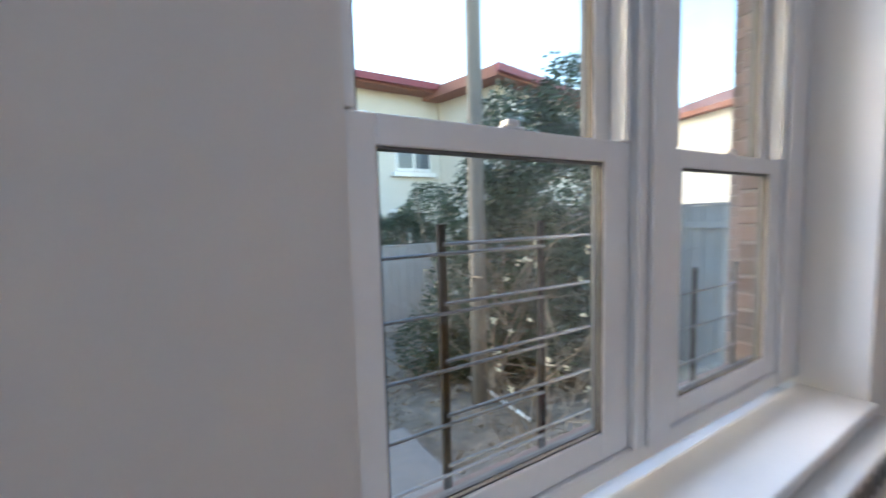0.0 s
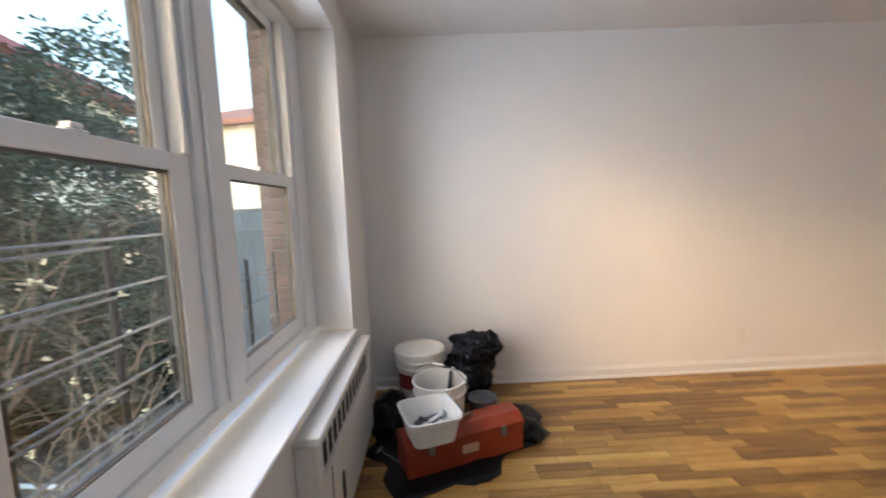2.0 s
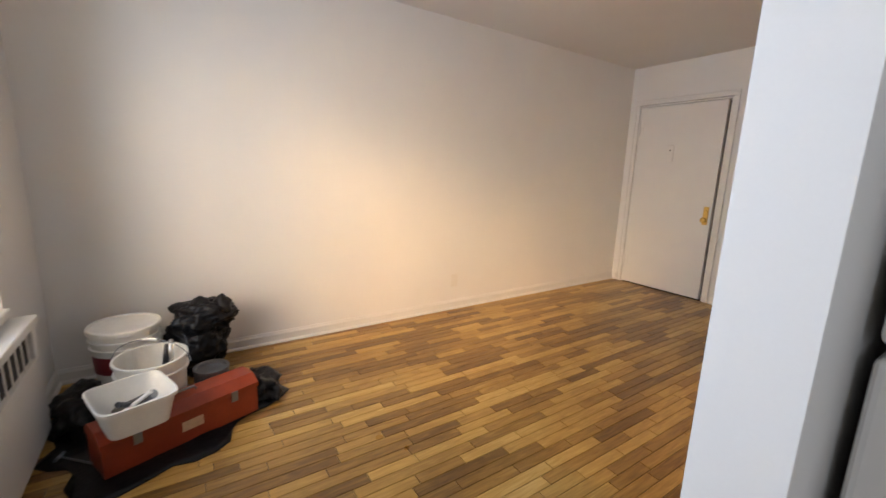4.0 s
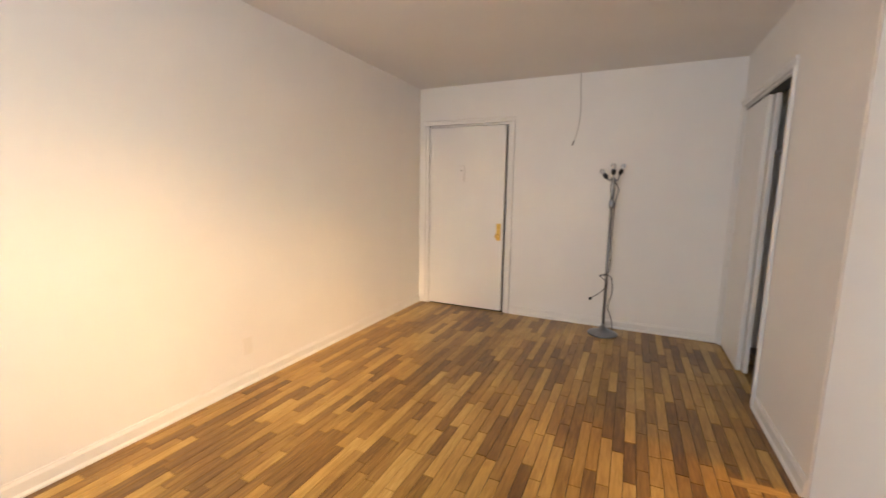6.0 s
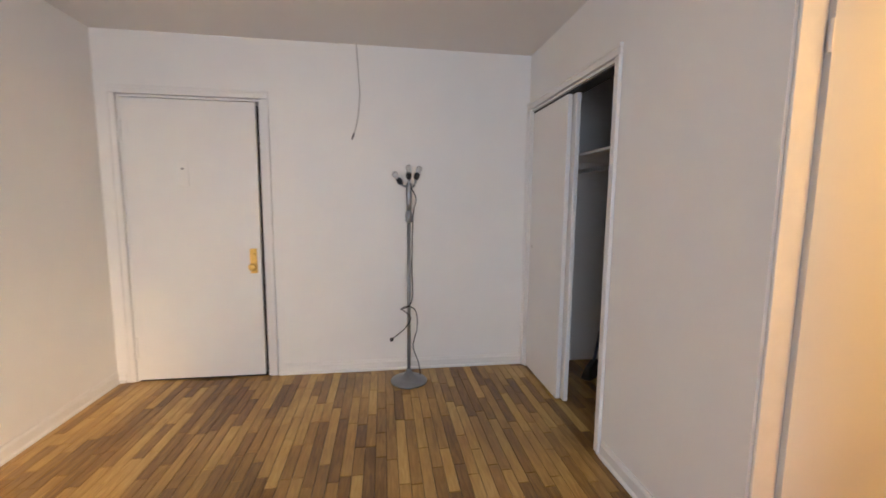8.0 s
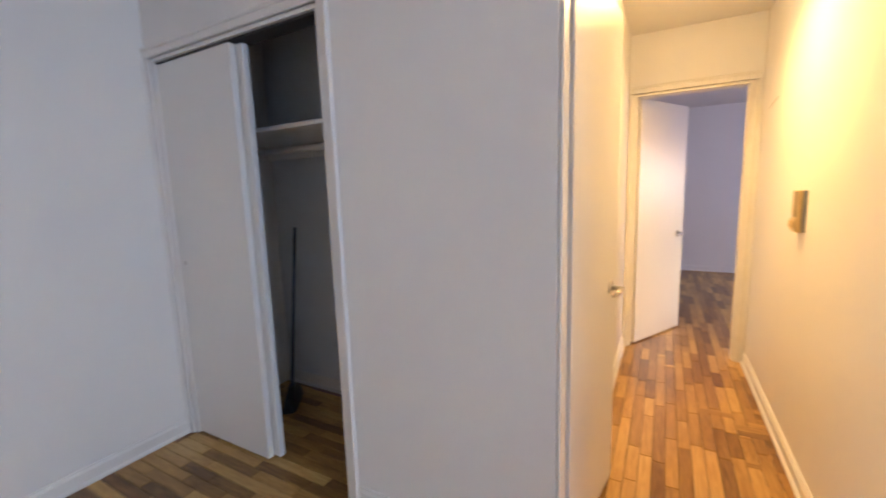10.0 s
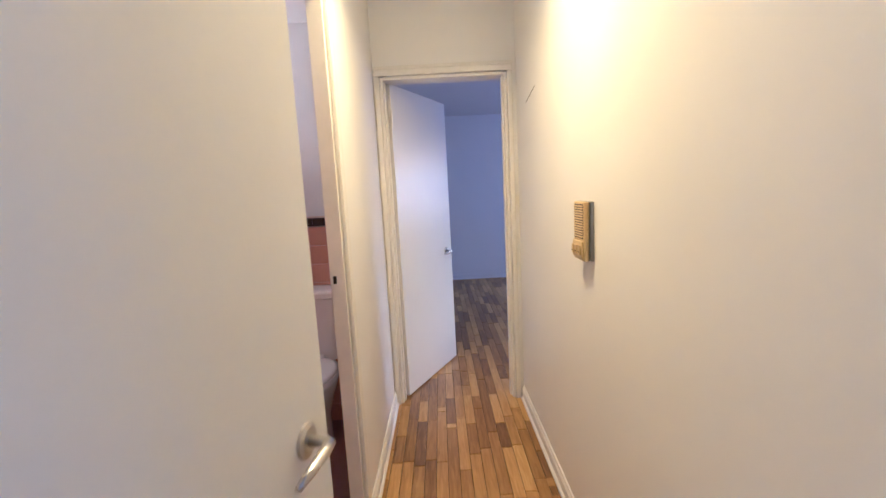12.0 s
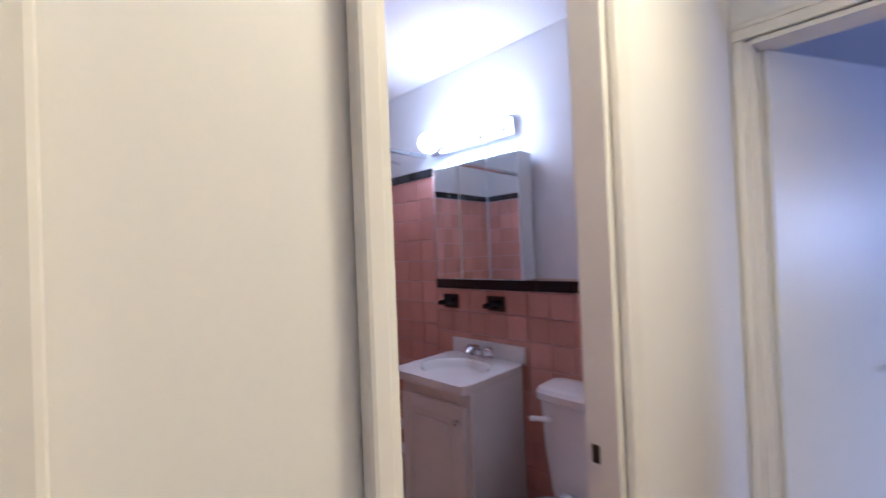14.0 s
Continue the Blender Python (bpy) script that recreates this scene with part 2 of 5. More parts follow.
# ---- building helpers ----
def mesh_of(bm, name, smooth=False):
    me = bpy.data.meshes.new(name)
    bm.normal_update()
    bm.to_mesh(me)
    bm.free()
    if smooth:
        for p in me.polygons:
            p.use_smooth = True
    return me


def part(name, bm, mat, parent=None, label="", smooth=False, kind=""):
    """Links a bmesh as one mesh object, under its thing if one is given."""
    ob = new(name, mesh_of(bm, name, smooth))
    ob.data.materials.append(mat)
    if parent is not None:
        ob.parent = parent
        ob.matrix_parent_inverse = parent.matrix_basis.inverted()
    return tagged(ob, label, kind=kind)


def thing(name, place=(0, 0, 0), label="", category="", group="", kind=""):
    ob = new(name)
    ob.empty_display_size = 0.05
    ob.location = place
    ob.matrix_basis = pose(*place)
    return tagged(ob, label, category, group, kind)


def box(bm, x0, x1, y0, y1, z0, z1, bevel=0.0, seg=1, m=None):
    r = bmesh.ops.create_cube(bm, size=1.0)
    vs = r["verts"]
    bmesh.ops.scale(bm, vec=(x1 - x0, y1 - y0, z1 - z0), verts=vs)
    bmesh.ops.translate(bm, vec=((x0 + x1) / 2, (y0 + y1) / 2, (z0 + z1) / 2), verts=vs)
    if bevel:
        es = list({e for v in vs for e in v.link_edges})
        r = bmesh.ops.bevel(bm, geom=es, offset=bevel, segments=seg, affect='EDGES', profile=0.5)
        vs = list({v for f in r["faces"] for v in f.verts} | {v for v in vs if v.is_valid})
    if m is not None:
        bmesh.ops.transform(bm, matrix=m, verts=vs)
    return vs


def boxes(*rows, bevel=0.0, seg=1):
    bm = bmesh.new()
    for r in rows:
        box(bm, *r, bevel=bevel, seg=seg)
    return bm


def loft(bm, rings, cap=True):
    """Skin closed rings of equal length, one above another."""
    rows = [[bm.verts.new(p) for p in ring] for ring in rings]
    for a, b in zip(rows, rows[1:]):
        for i in range(len(a)):
            j = (i + 1) % len(a)
            bm.faces.new((a[i], a[j], b[j], b[i]))
    if cap:
        bm.faces.new(list(reversed(rows[0])))
        bm.faces.new(rows[-1])
    return rows


def ring(cx, cy, z, rx, ry, n=24, power=2.0, flat=None):
    out = []
    for i in range(n):
        a = 2 * math.pi * i / n
        c, s = math.cos(a), math.sin(a)
        out.append((cx + rx * math.copysign(abs(c) ** (2 / power), c), cy + ry * math.copysign(abs(s) ** (2 / power), s), z))
    return out


def lathe(profile, place=(0, 0, 0), n=24, cap=True):
    bm = bmesh.new()
    loft(bm, [ring(place[0], place[1], place[2] + z, r, r, n) for r, z in profile], cap)
    return bm


def tube(bm, points, radius, n=8):
    """A round bar through points; radius may be one number or one per point."""
    pts = [Vector(p) for p in points]
    rad = radius if isinstance(radius, (list, tuple)) else [radius] * len(pts)
    rings = []
    up = Vector((0.31, 0.17, 0.93))
    for i, p in enumerate(pts):
        d = (pts[min(i + 1, len(pts) - 1)] - pts[max(i - 1, 0)]).normalized()
        u = d.cross(up)
        if u.length < 0.05:
            u = d.cross(Vector((1, 0, 0)))
        u.normalize()
        v = d.cross(u)
        rings.append([p + rad[i] * (math.cos(2 * math.pi * k / n) * u + math.sin(2 * math.pi * k / n) * v) for k in range(n)])
    loft(bm, rings)
    return bm


def curve_points(points, steps=8):
    """Catmull-Rom through points."""
    p = [Vector(q) for q in points]
    p = [p[0]] + p + [p[-1]]
    out = []
    for i in range(1, len(p) - 2):
        for k in range(steps):
            t = k / steps
            out.append(0.5 * (2 * p[i] + (p[i + 1] - p[i - 1]) * t + (2 * p[i - 1] - 5 * p[i] + 4 * p[i + 1] - p[i + 2]) * t ** 2
                              + (3 * p[i] - p[i - 1] - 3 * p[i + 1] + p[i + 2]) * t ** 3))
    return out + [p[-2]]


def structure(name, bm, mat, label="", category=""):
    return tagged(part(name, bm, mat), label, category, kind="structure")


# ---- the large structure ----
H = 2.47          # ceiling
D = 5.90          # wall with the entry door
XC = 3.075         # wall with the coat closet
XK = 2.775         # wall towards the kitchen
YR, YL = 2.95, 3.79   # the two sides of the hall
XE = 5.46         # end of the hall
XB = 5.30         # bathroom wall with the mirror
WY = 0.72         # inner face of the window wall

structure("wall_west", boxes((-0.14, 0.0, 0.30, 6.04, -0.05, 2.6)), M_WALL, "plain off-white painted long wall", "wall")
# window wall, with the window opening, and on past the kitchen and the bedroom
structure("wall_south", boxes(
    (-0.14, 0.60, 0.38, WY, -0.3, 2.6), (0.60, 2.445, 0.38, WY, -0.3, 0.60), (0.60, 2.445, 0.38, WY, 2.28, 2.6),
    (2.445, 3.5, 0.38, WY, -0.3, 2.6), (4.1, 5.58, 0.38, WY, -0.3, 2.6), (3.5, 4.1, 0.38, WY, -0.3, 1.2), (3.5, 4.1, 0.38, WY, 1.9, 2.6)), M_WALL, "off-white painted wall with a deep window recess", "wall")
structure("wall_south_bedroom", boxes(
    (5.58, 6.9, 0.38, WY - 0.05, -0.3, 2.6), (7.7, 9.34, 0.38, WY - 0.05, -0.3, 2.6), (6.9, 7.7, 0.38, WY - 0.05, -0.3, 1.1),
    (6.9, 7.7, 0.38, WY - 0.05, 1.8, 2.6)), M_WALL, "off-white painted bedroom wall with a window opening", "wall")
structure("wall_north", boxes((0.0, 0.12, D, D + 0.14, 0, 2.6), (1.08, 3.9, D, D + 0.14, 0, 2.6), (0.12, 1.08, D, D + 0.14, 2.06, 2.6)),
          M_WALL, "off-white painted wall around the entry door", "wall")
structure("wall_kitchen", boxes((XK, XK + 0.085, 1.79, YR, 0, 2.6), (XK, XK + 0.085, WY, 0.80, 0, 2.6), (XK, XK + 0.085, 0.80, 1.79, 2.3, 2.6)),
          M_WALL, "off-white painted partition with an open kitchen doorway", "wall")
structure("wall_hall", boxes((XK + 0.085, XE, YR - 0.12, YR, 0, 2.6)), M_WALL, "smooth off-white painted hall wall", "wall")
structure("wall_closet", boxes((XC, XC + 0.1, YL + 0.02, 4.68, 0, 2.6), (XC, XC + 0.1, 4.68, D, 2.07, 2.6), (XC, XC + 0.1, 5.86, D, 0, 2.07)),
          M_WALL, "off-white painted wall with a coat closet opening", "wall")
structure("wall_hall_doors", boxes(
    (XC, 3.17, YL - 0.0, YL + 0.02, 0, 2.6), (XC + 0.1, 3.17, YL + 0.02, YL + 0.12, 0, 2.6), (3.17, 3.758, YL, YL + 0.12, 2.05, 2.6), (3.758, 3.964, YL, YL + 0.05, 0, 2.6), (3.758, 3.80, YL + 0.05, YL + 0.12, 0, 2.6),
    (3.964, 4.407, YL, YL + 0.05, 2.05, 2.6), (4.407, XE, YL, YL + 0.05, 0, 2.6)), M_WALL,
    "cream-white painted hall wall with two door openings", "wall")
structure("wall_hall_end", boxes((XE, XE + 0.12, YR - 0.12, 3.0, 0, 2.6), (XE, XE + 0.12, 3.755, YL + 0.12, 0, 2.6), (XE, XE + 0.12, 3.0, 3.755, 2.045, 2.6)),
          M_WALL, "cream-white wall round the bedroom door", "wall")
structure("wall_bath_east", boxes((XB + 0.004, XE + 0.12, YL + 0.12, 5.9, 0, 2.6), (XB + 0.004, XE, YL + 0.05, YL + 0.12, 0, 2.6)), M_BATHWALL, "cool white bathroom wall above pink tile", "wall")
structure("wall_bath_west", boxes((3.80, 3.896, YL + 0.05, 5.9, 0, 2.6)), M_BATHWALL, "cool white bathroom wall above pink tile", "wall")
structure("wall_bath_north", boxes((3.9, XB, 5.65, 5.75, 0, 2.6)), M_BATHWALL, "cool white wall above the tub tiles", "wall")
structure("wall_linen_back", boxes((XC + 0.1, 3.80, 4.46, 4.53, 0, 2.6)), M_WALL, "plain white closet wall", "wall")
structure("wall_bedroom_east", boxes((9.2, 9.34, WY - 0.05, 4.3, 0, 2.6)), M_WALL, "off-white painted far bedroom wall", "wall")
structure("wall_bedroom_north", boxes((XE + 0.12, 9.2, 4.3, 4.42, 0, 2.6)), M_WALL, "off-white painted bedroom wall", "wall")
structure("wall_bedroom_west", boxes((XE, XE + 0.12, WY, YR - 0.12, 0, 2.6), (XE + 0.12, XE + 0.125, YL + 0.12, 4.3, 0, 2.6)), M_WALL, "off-white painted bedroom wall", "wall")
structure("ceiling", boxes((-0.1, 9.3, 0.4, 6.0, H, H + 0.12)), M_CEIL, "plain white painted ceiling", "ceiling")
structure("ceiling_bath", boxes((3.9, XB, YL + 0.05, 5.65, 2.29, 2.34)), M_CEIL, "lower white bathroom ceiling", "ceiling")
floor = structure("floor", boxes((-0.1, 9.3, 0.4, 6.0, -0.12, -0.006)), M_SUBFLOOR, "worn oak strip floor with brown and honey tones", "floor")


def rail(name, rows, label, mat=None, h=0.085, d=0.014):
    """Baseboards: runs given as x0, y0, x1, y1 with the side on which they stand out, with a moulded top and a shoe."""
    for x0, y0, x1, y1, nx, ny in rows:
        bm = bmesh.new()
        a, b, nrm = Vector((x0, y0, 0)), Vector((x1, y1, 0)), Vector((nx, ny, 0))
        prof = [(0.0, 0.0), (d + 0.010, 0.0), (d + 0.010, 0.010), (d, 0.02), (d, h - 0.02), (d * 0.55, h - 0.008), (d * 0.5, h), (0.0, h)]
        ends = [[p + nrm * q + Vector((0, 0, z)) for q, z in prof] for p in (a, b)]
        loft(bm, ends)
        bmesh.ops.recalc_face_normals(bm, faces=bm.faces)
        structure(name, bm, mat or M_TRIM, label, "baseboard")


rail("baseboard", [
    (0, WY, 0, D, 1, 0), (0.02, WY, 0.56, WY, 0, 1), (0.0, D, 0.06, D, 0, -1), (1.13, D, XC, D, 0, -1),
    (XC, YL, XC, 4.62, -1, 0), (XK, 1.80, XK, YR, -1, 0), (1.64, WY, XK, WY, 0, 1),
    (XK, YR, XE - 0.02, YR, 0, 1), (3.794, YL, 3.942, YL, 0, -1), (4.460, YL, XE - 0.02, YL, 0, -1),
    (9.2, WY, 9.2, 4.3, -1, 0), (XE + 0.12, 4.3, 9.2, 4.3, 0, -1), (3.80, 4.53, 3.80, D, -1, 0),
], "white painted wooden baseboard")


def casing(name, wall, at, out, lo, hi, top, w=0.06, d=0.018, mat=None, jamb=0.12, stop=True, bead=True, far=None):
    """Door trim with an inner bead, and the jamb lining through the wall. wall 'x': the wall's plane is x = at."""
    mat = mat or M_TRIM
    ob = thing(name, (at, (lo + hi) / 2, 0) if wall == 'x' else ((lo + hi) / 2, at, 0), "white painted door trim and jamb", "door trim", kind="structure")

    def b(bm, a0, a1, n0, n1, z0, z1, bev=0.004):
        n0, n1 = sorted((at + out * n0, at + out * n1))
        box(bm, *((n0, n1, a0, a1) if wall == 'x' else (a0, a1, n0, n1)), z0, z1, bevel=bev, seg=2)

    for nm, a0, a1, z0, z1 in (("side_trim", lo - w, lo - 0.0043, 0, top + 0.004), ("side_trim", hi + 0.0043, hi + (far or w), 0, top + 0.004), ("head_trim", lo - w, hi + (far or w), top + 0.006, top + 0.055)):
        bm = bmesh.new()
        b(bm, a0, a1, 0.002, d, z0, z1)
        if not bead:
            pass
        elif nm == "head_trim":
            b(bm, a0 - 0.004, a1 + 0.004, 0.0035, d + 0.008, z1 - 0.016, z1 + 0.003)
        elif bead != "head":
            s = a0 - 0.003 if a1 < (lo + hi) / 2 else a1 - 0.013
            b(bm, s, s + 0.016, 0.0035, d + 0.008, z0 + 0.002, z1 - 0.002)
        part(nm, bm, mat, ob)
    for a0, a1, z0, z1 in ((lo - 0.004, lo + 0.014, 0, top), (hi - 0.014, hi + 0.004, 0, top), (lo + 0.0145, hi - 0.0145, top - 0.014, top + 0.004)):
        bm = bmesh.new()
        b(bm, a0, a1, 0.0015, -jamb - 0.0015, z0, z1, 0.002)
        if stop and a1 - a0 < 0.1:
            s0, s1 = (a1, a1 + 0.011) if a1 < (lo + hi) / 2 else (a0 - 0.011, a0)
            b(bm, s0, s1, -0.03, -0.065, z0, z1 - 0.016, 0.002)
        part("jamb", bm, mat, ob)
    return ob


def lever(parent, place, way, side, mat):
    """A lever handle on a round rose: way is the outward normal, side the way in which the lever points."""
    p, w, s = Vector(place), Vector(way), Vector(side)
    bm = bmesh.new()
    tube(bm, [p, p + w * 0.006, p + w * 0.010], [0.031, 0.031, 0.024], 20)
    rose = part("rose", bm, mat, parent, "satin nickel rose", smooth=False)
    bm = bmesh.new()
    tube(bm, [p + w * 0.009, p + w * 0.035, p + w * 0.048 + s * 0.006, p + w * 0.050 + s * 0.03, p + w * 0.046 + s * 0.075 - Vector((0, 0, 0.004)), p + w * 0.042 + s * 0.108 - Vector((0, 0, 0.008))],
         [0.011, 0.010, 0.011, 0.0105, 0.009, 0.006], 12)
    part("handle", bm, mat, rose, "satin nickel lever", smooth=True)
    return rose


def leaf_door(name, hinge, width, angle, top, thick, label, way, lever_z, parts=True, sides=(1,)):
    """A flush door leaf that turns on its hinge; along its own x runs its width, its faces at y = 0 and y = -thick."""
    ob = thing(name, (hinge[0], hinge[1], 0), label, "door", kind="structure")
    ob.matrix_basis = pose(hinge[0], hinge[1], 0, 0, 0, angle)
    bm = bmesh.new()
    box(bm, 0.0, width, -thick, 0.0, 0.012, top, bevel=0.002, seg=2, m=ob.matrix_basis)
    part("leaf", bm, M_DOOR, ob)
    m = ob.matrix_basis
    for sd in sides:
        yy = 0.0 if sd > 0 else -thick
        lever(ob, m @ Vector((width - 0.088, yy, lever_z)), m.to_3x3() @ Vector((0, sd, 0)), m.to_3x3() @ Vector((-1, 0, 0)), M_NICKEL)
    for z in (0.2, top - 0.2):
        bm = bmesh.new()
        tube(bm, [m @ Vector((-0.004, way, z - 0.045)), m @ Vector((-0.004, way, z + 0.045))], 0.007, 10)
        part("hinge", bm, M_TRIM, ob, "painted-over butt hinge")
    return ob


# coat closet opening and its sliding panels
casing("trim_coat_closet", 'x', XC, -1, 4.685, 5.845, 2.05, w=0.055, d=0.016, jamb=0.10, stop=False)
for k, (x0, y0, y1) in enumerate(((3.085, 5.235, 5.83), (3.122, 5.195, 5.80))):
    pn = thing("sliding_closet_door", (x0, (y0 + y1) / 2, 0), "white flush sliding closet door, pushed to one side", "door", "sliding closet doors", "structure")
    part("panel", boxes((x0, x0 + 0.03, y0, y1, 0.012, 2.022), bevel=0.002, seg=2), M_DOOR, pn)
    if k == 0:
        bm = bmesh.new()
        tube(bm, [(x0 - 0.001, 5.77, 1.0), (x0 - 0.003, 5.77, 1.0)], 0.013, 14)
        part("finger_pull", bm, M_NICKEL, pn, "small round finger pull")
structure("trim_closet_track", boxes((XC + 0.012, XC + 0.098, 4.70, 5.83, 2.026, 2.034)), M_GAPSHADE_METAL, "dark metal sliding door track", "door track")

# entry door in its steel frame
casing("trim_entry_door", 'y', D, -1, 0.135, 1.065, 2.05, w=0.055, d=0.02, jamb=0.14, stop=False)
entry = thing("door_entry", (0.6, D, 0), "white painted steel entry door with brass lock, nearly shut", "door", kind="structure")
part("leaf", boxes((0.155, 1.030, D - 0.012, D + 0.034, 0.014, 2.03), bevel=0.003, seg=2), M_DOOR, entry)
for z in (0.26, 1.80):
    bm = bmesh.new()
    tube(bm, [(0.150, D - 0.020, z - 0.075), (0.150, D - 0.020, z + 0.075)], 0.011, 12)
    box(bm, 0.155, 0.195, D - 0.017, D - 0.0125, z - 0.075, z + 0.075)
    part("hinge", bm, M_TRIM, entry, "painted-over butt hinge")
bm = boxes((0.955, 1.005, D - 0.018, D - 0.0125, 0.80, 0.985), bevel=0.002)
plate = part("lock_plate", bm, M_BRASS, entry, "worn brass lock plate")
bm = bmesh.new()
tube(bm, [(0.98, D - 0.018, 0.85), (0.98, D - 0.03, 0.85), (0.98, D - 0.045, 0.85), (0.98, D - 0.058, 0.85), (0.98, D - 0.066, 0.85)], [0.014, 0.012, 0.026, 0.029, 0.018], 18)
part("knob", bm, M_BRASS, plate, "round brass knob", smooth=True)
bm = bmesh.new()
tube(bm, [(0.98, D - 0.018, 0.935), (0.98, D - 0.026, 0.935)], [0.015, 0.013], 16)
part("deadbolt_turn", bm, M_BRASS, plate)
bm = bmesh.new()
box(bm, 0.50, 0.572, D - 0.026, D - 0.0125, 1.43, 1.61, bevel=0.006, seg=2)
view = part("peephole_cover", bm, M_TRIM, entry, "white painted peephole chime cover")
bm = bmesh.new()
tube(bm, [(0.536, D - 0.0262, 1.555), (0.536, D - 0.029, 1.555)], 0.007, 12)
part("lens", bm, M_BLACK, view)
structure("threshold", boxes((0.12, 1.08, D + 0.001, D + 0.139, -0.005, 0.008)), M_GAPSHADE_METAL, "dark worn threshold under the entry door", "threshold")
# added sheet, coloured near-black so the gaps round the door look shaded
structure("wall_corridor", boxes((-0.1, 1.4, D + 0.16, D + 0.2, -0.05, 2.6)), M_GAPSHADE_METAL, "near-black sheet for the shade behind the entry door", "wall")

# linen closet, bathroom and bedroom doors off the hall
casing("trim_linen_closet", 'y', YL, -1, 3.172, 3.758, 2.03, w=0.088, d=0.013, mat=M_OLDTRIM, stop=False, bead=False, far=0.032)
leaf_door("door_linen_closet", (3.188, YL + 0.010), 0.545, -8.5, 2.015, 0.034, "white flush closet door standing ajar, with a satin lever", -0.03, 0.92, sides=(-1,))
casing("trim_bathroom", 'y', YL, -1, 3.968, 4.402, 2.03, w=0.024, mat=M_OLDTRIM, jamb=0.05, stop=False, bead="head", far=0.055)
bm = boxes((4.3845, 4.3875, YL + 0.028, YL + 0.040, 1.042, 1.07), bevel=0.001)
tagged(part("strike_plate", bm, M_BLACK, kind="structure"), "black strike plate on the bathroom door jamb", "strike plate")
casing("trim_bedroom", 'x', XE, -1, 3.008, 3.748, 2.03, w=0.034, d=0.018, mat=M_OLDTRIM, bead="head")
leaf_door("door_bedroom", (XE + 0.09, 3.733), 0.725, -28.0, 2.015, 0.035, "white flush bedroom door standing half open, with a satin lever", -0.04, 0.90, sides=(-1, 1))

# ---- window: frame, two double-hung units, sill ----
win = thing("window_1", (1.54, 0.45, 0.63), "white double window with two double-hung sashes in a deep recess", "window", kind="structure")
FZ0, FZ1 = 0.665, 2.235
part("window_frame", boxes((0.603, 0.768, 0.463, 0.52, FZ0, FZ1 + 0.043), (2.39, 2.442, 0.463, 0.52, FZ0, FZ1 + 0.043), (0.7685, 2.3895, 0.42, 0.52, FZ1, FZ1 + 0.043),
                           (0.7685, 2.3895, 0.462, 0.515, FZ0, 0.715), bevel=0.004, seg=2), M_VINYL, win)
part("mullion", boxes((1.495, 1.66, 0.463, 0.525, 0.7155, FZ1 - 0.0005), (1.535, 1.62, 0.526, 0.538, 0.7155, FZ1 - 0.0005), bevel=0.005, seg=2), M_VINYL, win)


def sash(parent, x0, x1, z0, z1, y0, y1, st, bot, top, west=0.03):
    """One sash; its west stile is wider by `west`."""
    sw = st + west
    bm = boxes((x0, x0 + sw, y0, y1, z0, z1), (x1 - st, x1, y0, y1, z0, z1), (x0 + sw, x1 - st, y0, y1, z0, z0 + bot), (x0 + sw, x1 - st, y0, y1, z1 - top, z1), bevel=0.003, seg=2)
    fr = part("sash", bm, M_VINYL, parent)
    bm = boxes((x0 + sw - 0.006, x1 - st + 0.006, (y0 + y1) / 2 - 0.002, (y0 + y1) / 2 + 0.002, z0 + bot - 0.006, z1 - top + 0.006))
    pane = part("pane", bm, M_GLASS, fr, "clear window glass")
    pane.visible_shadow = False
    xa, xb, za, zb, g = x0 + sw + 0.0003, x1 - st - 0.0003, z0 + bot + 0.0003, z1 - top - 0.0003, 0.004
    ya, yb = y0 - 0.002, (y0 + y1) / 2 - 0.003
    for yc, yd in ((ya, yb), ((y0 + y1) / 2 + 0.003, y1 - 0.006)):
        part("gasket", boxes((xa, xa + g, yc, yd, za, zb), (xb - g, xb, yc, yd, za, zb), (xa + g, xb - g, yc, yd, za, za + g), (xa + g, xb - g, yc, yd, zb - g, zb)), M_GASKET, fr, "grey glazing gasket")
    return fr


for x0, x1 in ((0.770, 1.493), (1.662, 2.388)):
    low = sash(win, x0, x1, 0.717, 1.488, 0.468, 0.504, 0.066, 0.068, 0.05)
    sash(win, x0, x1, 1.447, FZ1 - 0.002, 0.424, 0.462, 0.05, 0.04, 0.045)
    mid = (x0 + x1) / 2
    part("sash_lock", boxes((mid - 0.03, mid + 0.03, 0.472, 0.498, 1.489, 1.496), (mid - 0.012, mid + 0.02, 0.474, 0.50, 1.4965, 1.508), bevel=0.003), M_VINYL, low)
    for sx in (x0 + 0.012, x1 - 0.03):
        part("track", boxes((sx, sx + 0.018, 0.466, 0.512, 1.490, FZ1 - 0.003), bevel=0.002), M_VINYL, win)
part("window_sill", boxes((0.603, 2.442, 0.522, 0.745, 0.603, 0.640), bevel=0.008, seg=3), M_TRIM, win, "deep white painted sill board")
part("outer_sill", boxes((0.60, 2.49, 0.27, 0.43, 0.602, 0.645), bevel=0.006), M_BRICK, win)

